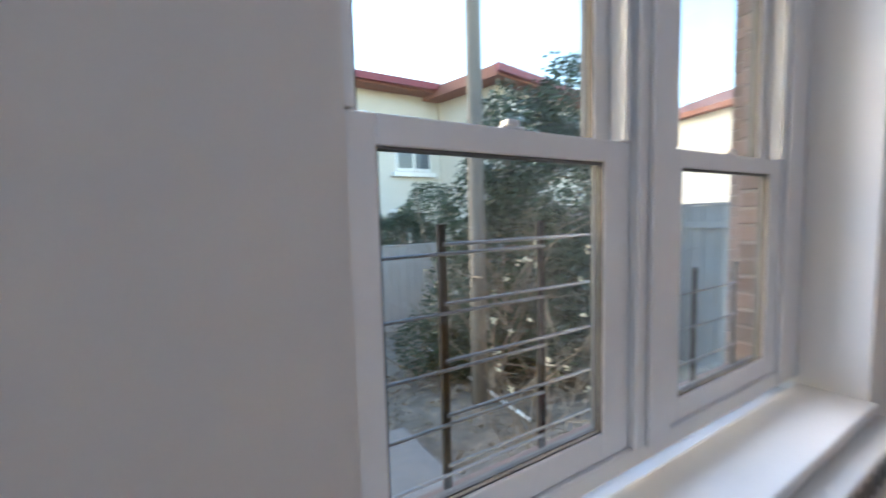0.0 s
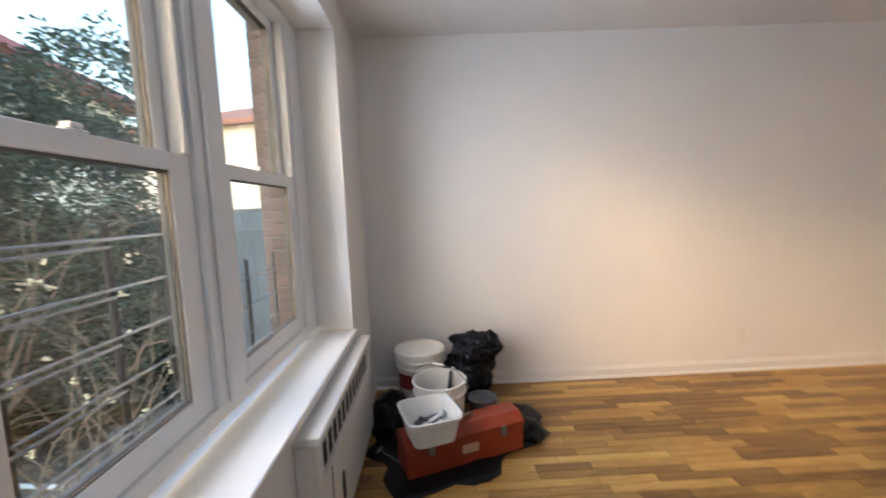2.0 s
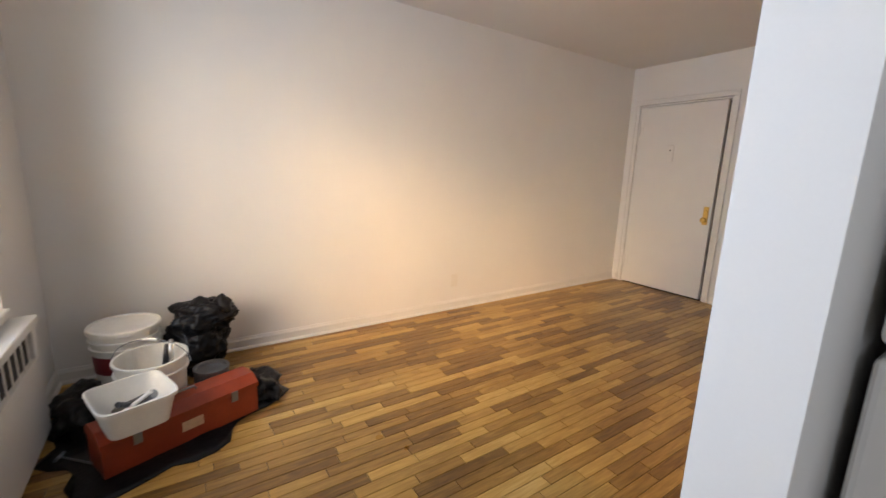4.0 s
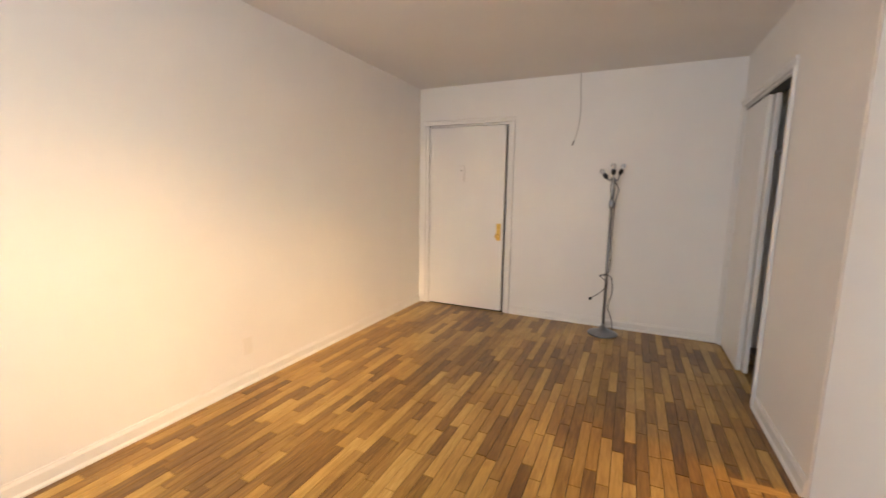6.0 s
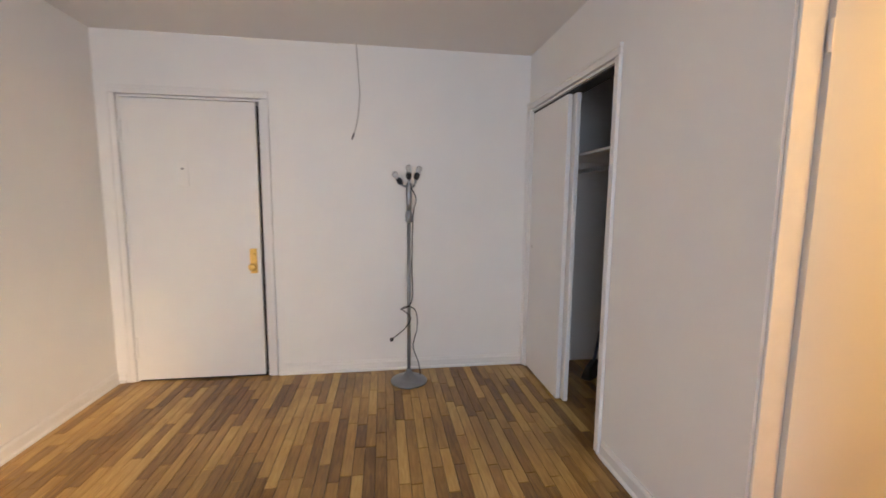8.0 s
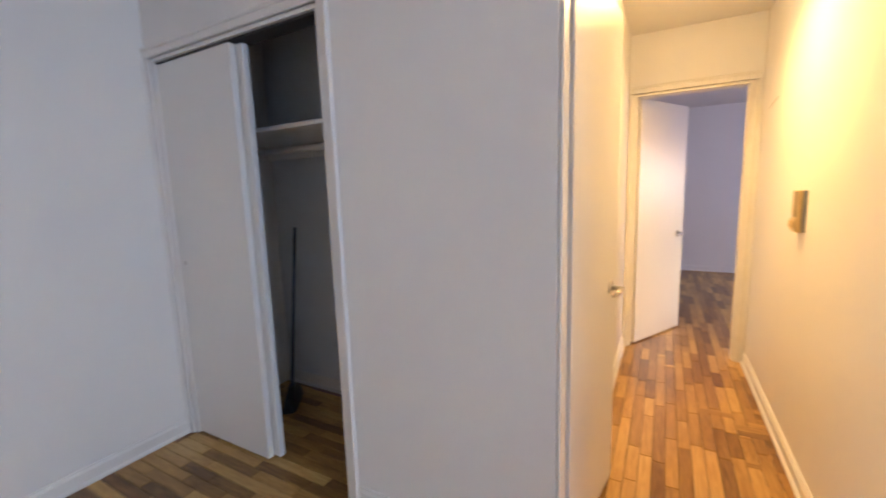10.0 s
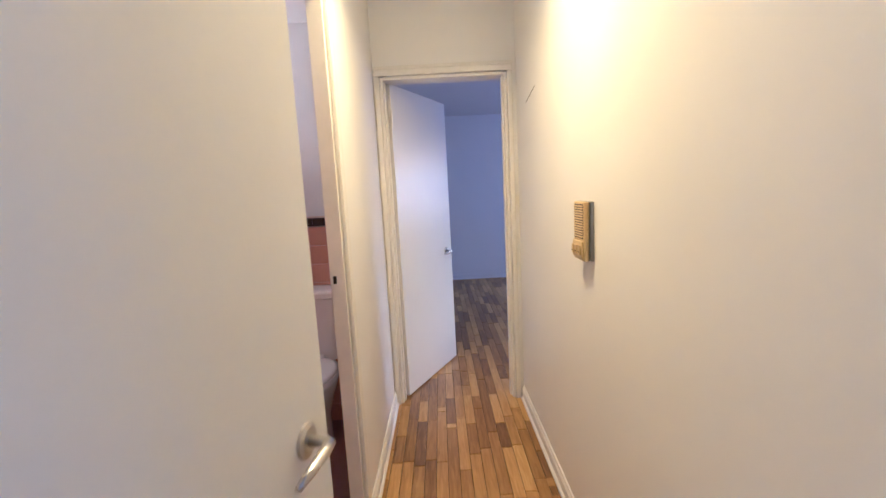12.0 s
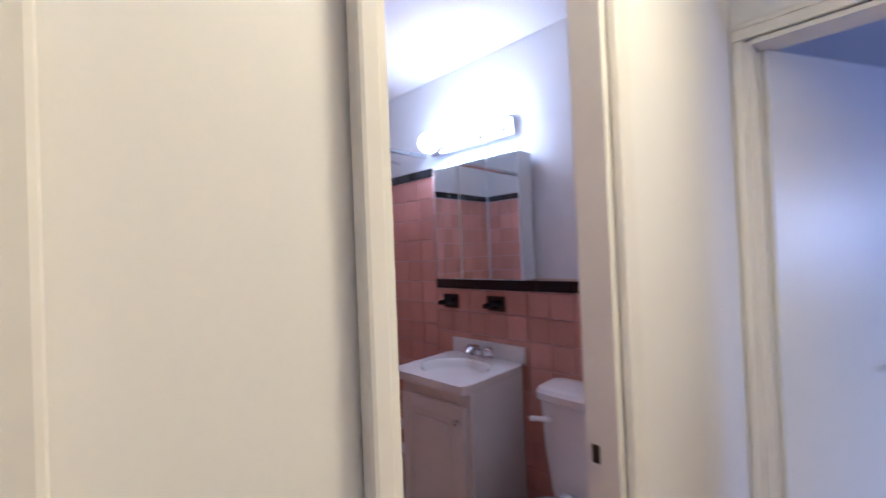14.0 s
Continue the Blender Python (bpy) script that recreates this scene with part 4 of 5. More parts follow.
panel = part("button_panel", boxes((IX0 + 0.004, IX1 - 0.004, IY + 0.0402, IY + 0.046, 1.108, 1.165), bevel=0.003), M_INTERCOM, ic)
for k in range(3):
    xx = IX0 + 0.020 + k * 0.030
    part("button", boxes((xx - 0.010, xx + 0.010, IY + 0.0462, IY + 0.052, 1.118, 1.152), bevel=0.003), M_INTERCOM, panel, "ivory push button")
    part("button_mark", boxes((xx - 0.004, xx + 0.004, IY + 0.0521, IY + 0.0526, 1.128, 1.132)), M_RUST, panel)
tagged(part("wall_scuff", boxes((-0.10, 0.10, 0.0005, 0.0015, -0.003, 0.003)), M_SCRATCH), "thin grey scuff mark on the hall wall", "scuff").matrix_basis = pose(5.10, YR, 1.815, 0, 10, 0)
dome = thing("hall_ceiling_lamp", (4.28, 3.40, H), "lit warm frosted dome ceiling lamp", "ceiling lamp")
part("canopy", lathe([(0.12, -0.025), (0.125, -0.02), (0.125, -0.001)], (4.28, 3.40, H), 32), M_IVORY, dome)
part("shade", lathe([(0.02, -0.105), (0.07, -0.095), (0.105, -0.065), (0.115, -0.026)], (4.28, 3.40, H), 32), M_HALLLIT, dome, "glowing frosted shade", smooth=True)

# ---- bathroom ----
TS, TG = 0.108, 0.003


def tiles(parent, wall, at, out, a0, a1, z0, z1, mat, singly, w=TS, h=TS, depth=0.006, name="tile"):
    """Square wall tiles on a plane, each with bevelled edges: objects of their own, or joined."""
    na, nz = max(1, round((a1 - a0) / w)), max(1, round((z1 - z0) / h))
    wa, hz = (a1 - a0) / na, (z1 - z0) / nz
    me, joined = None, bmesh.new()
    b = bmesh.new()
    r0 = [(-wa / 2 + TG / 2, -hz / 2 + TG / 2), (wa / 2 - TG / 2, -hz / 2 + TG / 2), (wa / 2 - TG / 2, hz / 2 - TG / 2), (-wa / 2 + TG / 2, hz / 2 - TG / 2)]

    def spot(u, v, d):
        return (out * d, u, v) if wall == 'x' else (u, out * d, v)

    for i in range(na):
        for k in range(nz):
            ca, cz = a0 + (i + 0.5) * wa, z0 + (k + 0.5) * hz
            base = (at, ca, cz) if wall == 'x' else (ca, at, cz)
            if singly and me is not None:
                ob = new(name, me)
                ob.location = base
                ob.parent = parent
                ob.matrix_parent_inverse = parent.matrix_basis.inverted()
                continue
            tgt = b if singly else joined
            off = Vector((0, 0, 0)) if singly else Vector(base)
            lo = [tgt.verts.new(Vector(spot(u, v, 0.0005)) + off) for u, v in r0]
            mi = [tgt.verts.new(Vector(spot(u, v, depth * 0.7)) + off) for u, v in r0]
            hi = [tgt.verts.new(Vector(spot(u * 0.96, v * 0.96, depth)) + off) for u, v in r0]
            for p, q in ((lo, mi), (mi, hi)):
                for j in range(4):
                    tgt.faces.new((p[j], p[(j + 1) % 4], q[(j + 1) % 4], q[j]))
            tgt.faces.new(hi)
            if singly:
                bmesh.ops.recalc_face_normals(b, faces=b.faces)
                me = mesh_of(b, name)
                me.materials.append(mat)
                ob = new(name, me)
                ob.location = base
                ob.parent = parent
                ob.matrix_parent_inverse = parent.matrix_basis.inverted()
    if singly:
        joined.free()
    else:
        b.free()
        bmesh.ops.recalc_face_normals(joined, faces=joined.faces)
        tagged(part(name + "s", joined, mat, parent), kind="stuff")


TE = structure("trim_tile_east", boxes((XB - 0.001, XB + 0.0035, YL + 0.051, 5.08, 0, 1.25), (XB - 0.001, XB + 0.0035, 5.08, 5.649, 0, 1.83)), M_GROUT, "pink square wall tiles with a black border", "wall tiles")
tiles(TE, 'x', XB - 0.001, -1, 3.864, 5.08, 0.65, 1.19, M_PINK, True)
tiles(TE, 'x', XB - 0.001, -1, 3.864, 5.08, 0.0, 0.65, M_PINK, True)
tiles(TE, 'x', XB - 0.001, -1, 3.864, 5.08, 1.192, 1.242, M_BLACKTILE, True, w=0.15, h=0.05, depth=0.011, name="border_tile")
tiles(TE, 'x', XB - 0.001, -1, 5.08, 5.645, 0.0, 1.78, M_PINK, False)
tiles(TE, 'x', XB - 0.001, -1, 5.08, 5.645, 1.782, 1.828, M_BLACKTILE, False, w=0.15, h=0.05, depth=0.011, name="border_tile")
TN = structure("trim_tile_north", boxes((3.9, XB - 0.002, 5.6465, 5.6495, 0, 1.83)), M_GROUT, "pink tub wall tiles with a black border", "wall tiles")
tiles(TN, 'y', 5.6465, -1, 3.905, XB - 0.012, 0.0, 1.78, M_PINK, False)
tiles(TN, 'y', 5.6465, -1, 3.905, XB - 0.012, 1.782, 1.828, M_BLACKTILE, False, w=0.15, h=0.05, depth=0.011, name="border_tile")
TW = structure("trim_tile_west", boxes((3.8965, 3.9005, YL + 0.051, 5.6, 0, 1.83)), M_GROUT, "pink bathroom wall tiles with a black border", "wall tiles")
tiles(TW, 'x', 3.9005, 1, YL + 0.06, 5.63, 0.0, 1.78, M_PINK, False)
tiles(TW, 'x', 3.9005, 1, YL + 0.06, 5.63, 1.782, 1.828, M_BLACKTILE, False, w=0.15, h=0.05, depth=0.011, name="border_tile")
bf = structure("floor_bath", boxes((3.75, XB - 0.002, YL + 0.0, 5.64, -0.005, 0.002)), M_FLOORTILE, "dusky pink bathroom floor", "floor")

van = thing("bathroom_vanity", (5.1, 4.75, 0), "white bathroom vanity with a raised panel door", "vanity")
VY0, VY1, VX0, VX1, VZ = 4.55, 4.965, 4.915, 5.285, 0.845
part("body", boxes((VX0 + 0.02, VX1, VY0 + 0.008, VY1 - 0.008, 0.0, VZ), bevel=0.003), M_DOOR, van)
dr = part("door", boxes((VX0, VX0 + 0.0185, VY0 + 0.03, VY1 - 0.03, 0.10, VZ - 0.06), (VX0 - 0.006, VX0, VY0 + 0.03, VY0 + 0.08, 0.10, VZ - 0.06), (VX0 - 0.006, VX0, VY1 - 0.08, VY1 - 0.03, 0.10, VZ - 0.06),
                        (VX0 - 0.006, VX0, VY0 + 0.08, VY1 - 0.08, 0.10, 0.15), (VX0 - 0.006, VX0, VY0 + 0.08, VY1 - 0.08, VZ - 0.11, VZ - 0.06), bevel=0.003), M_DOOR, van)
part("raised_panel", boxes((VX0 - 0.007, VX0 - 0.0005, VY0 + 0.10, VY1 - 0.10, 0.175, VZ - 0.135), bevel=0.005, seg=2), M_DOOR, dr)
bm = bmesh.new()
tube(bm, [(VX0 - 0.006, VY0 + 0.055, 0.735), (VX0 - 0.014, VY0 + 0.055, 0.735), (VX0 - 0.026, VY0 + 0.055, 0.735)], [0.005, 0.006, 0.013], 12)
part("knob", bm, M_NICKEL, dr, "small round knob")
top = thing("vanity_top", (5.1, 4.75, VZ), "white moulded vanity top with an oval basin", "sink")
bm = bmesh.new()
cx, cy = (VX0 + VX1) / 2 - 0.03, (VY0 + VY1) / 2
NP = 36
outer = ring(cx + 0.012, cy, VZ + 0.035, (VX1 - VX0) / 2 + 0.018, (VY1 - VY0) / 2 + 0.008, NP, 14.0)
rings = [[(p[0], p[1], VZ + 0.001) for p in outer], outer] + [ring(cx - 0.005, cy, VZ + z, rx, ry, NP, 2.0) for z, rx, ry in ((0.036, 0.135, 0.165), (0.028, 0.127, 0.157), (-0.03, 0.10, 0.13), (-0.07, 0.05, 0.065), (-0.074, 0.012, 0.012))]
loft(bm, rings)
bmesh.ops.recalc_face_normals(bm, faces=bm.faces)
part("basin", bm, M_CERAMIC, top, smooth=False)
part("backsplash", boxes((VX1 - 0.002, VX1 + 0.0085, VY0 - 0.006, VY1 + 0.006, VZ + 0.03, VZ + 0.105), bevel=0.003, seg=2), M_CERAMIC, top)
fau = thing("faucet", (5.24, cy, VZ + 0.036), "chrome two-handle basin faucet", "faucet")
FX = 5.235
part("base", boxes((FX - 0.022, FX + 0.022, cy - 0.075, cy + 0.075, VZ + 0.0365, VZ + 0.052), bevel=0.007, seg=3), M_CHROME, fau)
for dy in (-0.052, 0.052):
    part("handle", lathe([(0.013, 0.0), (0.02, 0.006), (0.022, 0.03), (0.018, 0.038), (0.008, 0.041)], (FX, cy + dy, VZ + 0.0525), 14), M_CHROME, fau, smooth=True)
bm = bmesh.new()
tube(bm, curve_points([(FX, cy, VZ + 0.0525), (FX - 0.01, cy, VZ + 0.085), (FX - 0.05, cy, VZ + 0.092), (FX - 0.09, cy, VZ + 0.072)], 6), [0.013] * 12 + [0.012, 0.011, 0.010, 0.010, 0.010, 0.010, 0.009], 12)
part("spout", bm, M_CHROME, fau, smooth=True)

mc = thing("mirror_cabinet", (5.25, 4.7, 1.25), "three-door mirrored medicine cabinet above the basin", "mirror")
MY0, MY1, MZ0, MZ1 = 4.475, 4.965, 1.248, 1.785
part("case", boxes((5.196, XB - 0.012, MY0, MY1, MZ0, MZ1), bevel=0.002), M_BATHWALL, mc)
for k in range(3):
    y0 = MY0 + (MY1 - MY0) * k / 3
    y1 = MY0 + (MY1 - MY0) * (k + 1) / 3
    part("mirror_door", boxes((5.188, 5.1955, y0 + 0.0015, y1 - 0.0015, MZ0 + 0.002, MZ1 - 0.002), bevel=0.002), M_MIRROR, mc, "frameless mirror door")
lb = thing("bath_light_bar", (5.27, 4.79, 1.92), "lit vanity light bar with four frosted globes", "wall lamp")
part("back_plate", boxes((5.262, XB - 0.0005, 4.54, 5.05, 1.875, 1.965), bevel=0.004, seg=2), M_CHROME, lb)
for k in range(4):
    yy = 4.60 + k * 0.13
    bm = bmesh.new()
    bmesh.ops.create_uvsphere(bm, u_segments=20, v_segments=12, radius=0.052)
    bmesh.ops.translate(bm, vec=(5.19, yy, 1.925), verts=bm.verts)
    part("globe", bm, M_LIT, lb, "glowing frosted globe", smooth=True)
    bm = bmesh.new()
    tube(bm, [(5.262, yy, 1.92), (5.236, yy, 1.92)], [0.026, 0.022], 14)
    part("socket", bm, M_CHROME, lb)
for k, yy in enumerate((4.69, 4.975)):
    ho = thing("ceramic_holder", (XB, yy, 1.13), "black glazed ceramic holder set in the pink tiles", "holder", "black ceramic holders")
    part("plate", boxes((XB - 0.017, XB - 0.0075, yy - 0.05, yy + 0.05, 1.095, 1.165), bevel=0.004, seg=2), M_BLACKTILE, ho)
    bm = bmesh.new()
    tube(bm, [(XB - 0.017, yy, 1.13), (XB - 0.05, yy + 0.01, 1.128), (XB - 0.085, yy + 0.012, 1.126)], [0.02, 0.014, 0.012], 10)
    part("arm", bm, M_BLACKTILE, ho)

toi = thing("toilet", (5.0, 4.21, 0), "white ceramic toilet with its seat lid down", "toilet")
TY = 4.20
bm = bmesh.new()
loft(bm, [ring(5.205, TY, z, rx, ry, 32, 7.0) for z, rx, ry in ((0.455, 0.078, 0.15), (0.475, 0.08, 0.155), (0.65, 0.086, 0.178), (0.807, 0.088, 0.188))])
part("tank", bm, M_CERAMIC, toi)
bm = bmesh.new()
loft(bm, [ring(5.200, TY, z, rx, ry, 32, 6.0) for z, rx, ry in ((0.808, 0.094, 0.196), (0.814, 0.098, 0.201), (0.838, 0.098, 0.201), (0.852, 0.09, 0.193), (0.854, 0.06, 0.16))])
part("tank_lid", bm, M_CERAMIC, toi)
bm = bmesh.new()
tube(bm, [(5.118, TY + 0.135, 0.75), (5.098, TY + 0.135, 0.75), (5.092, TY + 0.165, 0.747), (5.094, TY + 0.20, 0.74)], [0.012, 0.011, 0.009, 0.011], 10)
part("flush_lever", bm, M_CERAMIC, toi, "white flush lever")
bm = bmesh.new()


def egg(z, x0, x1, w):
    """An egg-shaped ring, blunt at the back and long at the front."""
    out = []
    for i in range(36):
        a = 2 * math.pi * i / 36
        c, s = math.cos(a), math.sin(a)
        xm = x1 - (x1 - x0) * 0.42
        out.append((xm + c * ((x1 - xm) if c > 0 else (xm - x0)), TY + w * (abs(s) ** (0.8 if c > 0 else 1.0)) * math.copysign(1, s), z))
    return out


loft(bm, [egg(0, 4.86, 5.20, 0.105), egg(0.03, 4.87, 5.20, 0.10), egg(0.1708, 4.86, 5.20, 0.10), egg(0.3006, 4.80, 5.20, 0.14), egg(0.415, 4.71, 5.20, 0.184), egg(0.44, 4.705, 5.20, 0.188), egg(0.445, 4.715, 5.20, 0.182)])
part("bowl", bm, M_CERAMIC, toi, smooth=True)
bm = bmesh.new()
loft(bm, [egg(0.447, 4.705, 5.10, 0.188), egg(0.45, 4.698, 5.105, 0.194), egg(0.461, 4.698, 5.105, 0.194), egg(0.464, 4.702, 5.10, 0.19)])
part("seat", bm, M_CERAMIC, toi)
bm = bmesh.new()
loft(bm, [egg(0.4655, 4.702, 5.11, 0.19), egg(0.469, 4.698, 5.115, 0.194), egg(0.481, 4.70, 5.115, 0.192), egg(0.488, 4.72, 5.11, 0.175), egg(0.49, 4.79, 5.09, 0.12)])
part("seat_lid", bm, M_CERAMIC, toi, "closed white seat lid", smooth=True)
for dy in (-0.07, 0.07):
    bm = boxes((5.085, 5.118, TY + dy - 0.02, TY + dy + 0.02, 0.4655, 0.497), bevel=0.006, seg=2)
    part("seat_hinge", bm, M_CERAMIC, toi)

bath = thing("bathtub", (4.6, 5.3, 0), "white bathtub behind a shower rail", "bathtub")
part("apron", boxes((3.91, 5.285, 5.085, 5.125, 0.003, 0.40), bevel=0.006, seg=2), M_CERAMIC, bath)
part("rim", boxes((3.91, 5.285, 5.07, 5.16, 0.401, 0.43), (3.91, 5.285, 5.58, 5.635, 0.401, 0.43), (3.91, 3.97, 5.16, 5.58, 0.401, 0.43), (5.22, 5.285, 5.16, 5.58, 0.401, 0.43), bevel=0.006, seg=2), M_CERAMIC, bath)
part("floor_pan", boxes((3.93, 5.27, 5.126, 5.63, 0.05, 0.09)), M_CERAMIC, bath)
rod = thing("shower_rail", (4.6, 5.14, 1.9), "white shower curtain rail", "shower rail")
bm = bmesh.new()
tube(bm, [(3.902, 5.14, 1.90), (XB - 0.0005, 5.14, 1.90)], 0.013, 14)
part("bar", bm, M_CHROME, rod, smooth=True)
sh = thing("shower", (5.2, 5.36, 1.88), "small chrome shower head above the tub", "shower head")
bm = bmesh.new()
tube(bm, curve_points([(XB - 0.001, 5.36, 1.90), (5.24, 5.36, 1.905), (5.19, 5.36, 1.87)], 6), 0.009, 10)
part("arm", bm, M_CHROME, sh, smooth=True)
bm = bmesh.new()
tube(bm, [(5.195, 5.36, 1.875), (5.175, 5.36, 1.85), (5.155, 5.36, 1.825)], [0.014, 0.022, 0.036], 16)
part("head", bm, M_CHROME, sh)
tf = thing("tub_faucet", (5.27, 5.36, 0.62), "chrome tub spout and handles on the tile", "faucet")
bm = bmesh.new()
tube(bm, [(XB - 0.008, 5.36, 0.56), (5.22, 5.36, 0.555), (5.18, 5.36, 0.54)], [0.022, 0.02, 0.016], 12)
part("spout", bm, M_CHROME, tf)
for dy in (-0.1, 0.1):
    bm = bmesh.new()
    tube(bm, [(XB - 0.008, 5.36 + dy, 0.72), (5.26, 5.36 + dy, 0.72), (5.235, 5.36 + dy, 0.72)], [0.03, 0.014, 0.026], 14)
    part("handle", bm, M_CHROME, tf)

# ---- outdoors ----
GZ = -1.0
ground = bmesh.new()
nx = 60
gv = {}
for i in range(nx + 1):
    for k in range(nx + 1):
        u, v = i / nx * 2 - 1, k / nx
        x = 1.5 + 600 * u * abs(u) ** 2.2
        y = 0.38 - 900 * v ** 3.4
        near = math.exp(-((x - 1) ** 2 + y * y) / 60)
        gv[i, k] = ground.verts.new((x, y, GZ + near * 0.10 * noise.noise((x * 0.9, y * 0.9, 0))))
for i in range(nx):
    for k in range(nx):
        ground.faces.new((gv[i, k], gv[i, k + 1], gv[i + 1, k + 1], gv[i + 1, k]))
bmesh.ops.recalc_face_normals(ground, faces=ground.faces)
structure("ground", ground, M_GROUND, "bare earth yard strewn with dead leaves", "ground")

# window guards outside each unit: iron uprights with telescoping rods
GY = 0.352


def window_guard(uprights, top, levels, runs, label):
    ob = thing("window_guard", (uprights[0], GY, 0.646), label, "window guard", "window guards")
    for xx in uprights:
        part("upright", boxes((xx - 0.010, xx + 0.010, GY - 0.006, GY + 0.006, 0.646, top), bevel=0.002), M_GUARD, ob)
    for z in levels:
        for x0, x1, dz, dy in runs:
            bm = bmesh.new()
            tube(bm, [(x0, GY + dy, z + dz), (x1, GY + dy, z + dz)], 0.0042, 8)
            part("rod", bm, M_ROD, ob, "thin dull metal rod")


window_guard((2.375, 2.115, 1.815, 1.595), 1.305, (1.240, 1.108, 0.979, 0.853, 0.735), ((2.375, 1.815, 0.0, 0.009), (2.115, 1.595, 0.021, 0.009)), "dark iron window guard with overlapping thin rods")
window_guard((1.385, 1.050, 0.745), 1.115, (1.030, 0.905, 0.78), ((1.385, 0.745, 0.0, 0.009),), "lower dark iron window guard with single rods")

# brick wing of the building beside the window
wing = structure("wall_brick_wing", boxes((-1.6, -0.356, -0.14, 0.379, -1.2, 3.4)), M_MORTAR, "red-brown brick corner of the building", "wall")
bm = boxes((-0.006, 0.006, -0.1, 0.1, -0.0285, 0.0285), bevel=0.003)
bmesh.ops.delete(bm, geom=[f for f in bm.faces if f.normal.x < -0.9], context='FACES')
brick_side = mesh_of(bm, "brick")
brick_side.materials.append(M_BRICK)
bm = boxes((-0.006, 0.006, -0.048, 0.048, -0.0285, 0.0285), bevel=0.003)
brick_half = mesh_of(bm, "brick")
brick_half.materials.append(M_BRICK)
for c in range(52):
    z = -0.45 + c * 0.0675
    for y, me in (((-0.04, brick_side), (0.17, brick_side), (0.325, brick_half)) if c % 2 else ((-0.092, brick_half), (0.062, brick_side), (0.272, brick_side))):
        ob = new("brick", me)
        ob.location = (-0.353, y, z)
        ob.parent = wing
structure("wall_outer_face", boxes((-0.35, 0.644, 0.345, 0.379, -1.2, 3.2), (2.446, 6.4, 0.345, 0.379, -1.2, 3.2), (0.644, 2.446, 0.345, 0.379, -1.2, 0.598), (0.644, 2.446, 0.345, 0.379, 2.285, 3.2)),
          M_BRICK, "brick outer face around the window", "wall")
reveal = structure("wall_outer_reveal", boxes((0.6465, 0.70, 0.347, 0.419, 0.647, 2.28), (2.39, 2.4435, 0.347, 0.419, 0.647, 2.28), (0.702, 2.388, 0.347, 0.418, 2.236, 2.28)),
          M_MORTAR, "brick reveal outside the window frame", "wall")
bm = boxes((-0.026, 0.026, -0.036, 0.036, -0.0285, 0.0285), bevel=0.004)
reveal_brick = mesh_of(bm, "brick")
reveal_brick.materials.append(M_BRICK)
for c in range(24):
    for xx in (0.683, 2.405):
        ob = new("brick", reveal_brick)
        ob.location = (xx + (0.006 if c % 2 else 0.0) * (1 if xx < 1 else -1), 0.378, 0.682 + c * 0.0675)
        ob.parent = reveal


def fence(name, p0, p1, z0, z1, w, mat, label):
    ob = thing(name, (*p0, z0), label, "fence")
    a, b = Vector((*p0, 0)), Vector((*p1, 0))
    n = int((b - a).length / w)
    ang = math.degrees(math.atan2(b.y - a.y, b.x - a.x))
    bm = boxes((-w / 2 + 0.004, w / 2 - 0.004, -0.011, 0.011, 0, z1 - z0), bevel=0.003)
    me = mesh_of(bm, "board")
    me.materials.append(mat)
    inv = ob.matrix_basis.inverted()
    for i in range(n):
        p = a.lerp(b, (i + 0.5) / n)
        o = new("board", me)
        o.parent = ob
        o.matrix_basis = inv @ pose(p.x, p.y, z0 + 0.02 + 0.006 * math.sin(i * 2.3), 0, 0, ang)
    m = pose(a.x, a.y, 0, 0, 0, ang)
    for z in (z0 + 0.3, z1 - 0.25):
        bm = bmesh.new()
        box(bm, 0, (b - a).length, -0.05, -0.013, z, z + 0.09, m=m)
        part("rail", bm, mat, ob)
    bm = bmesh.new()
    box(bm, 0, (b - a).length, -0.03, 0.03, z1 + 0.022, z1 + 0.05, bevel=0.004, m=m)
    part("cap", bm, mat, ob)
    return ob


fence("board_fence", (-1.9, -6.3), (7.5, -6.6), GZ, 0.72, 0.19, M_FENCE, "tall beige vertical board fence across the yard")
fence("board_fence", (-2.9, -6.2), (-2.6, 0.2), GZ, 1.35, 0.16, M_GREYFENCE, "weathered grey board fence beside the yard")

pole = thing("utility_pole", (-0.28, -2.75, GZ), "weathered timber utility pole", "utility pole")
part("shaft", lathe([(0.10, 0), (0.095, 2.0), (0.085, 6.0), (0.08, 9.5)], (-0.28, -2.75, GZ), 14), M_POLE, pole, smooth=True)
for k, (a, b, sag) in enumerate((((-0.28, -2.75, 7.9), (-30, -14, 7.0), 1.2), ((-0.28, -2.75, 6.6), (-26, 3, 6.0), 0.9), ((-9, -30, 8.5), (-30, -6, 8.8), 1.0))):
    bm = bmesh.new()
    pa, pb = Vector(a), Vector(b)
    tube(bm, [pa.lerp(pb, t / 20) - Vector((0, 0, sag * 4 * (t / 20) * (1 - t / 20))) for t in range(21)], 0.018, 5)
    tagged(part("overhead_cable", bm, M_CABLE), "black overhead cable slung across the sky", "cable", "overhead cables")


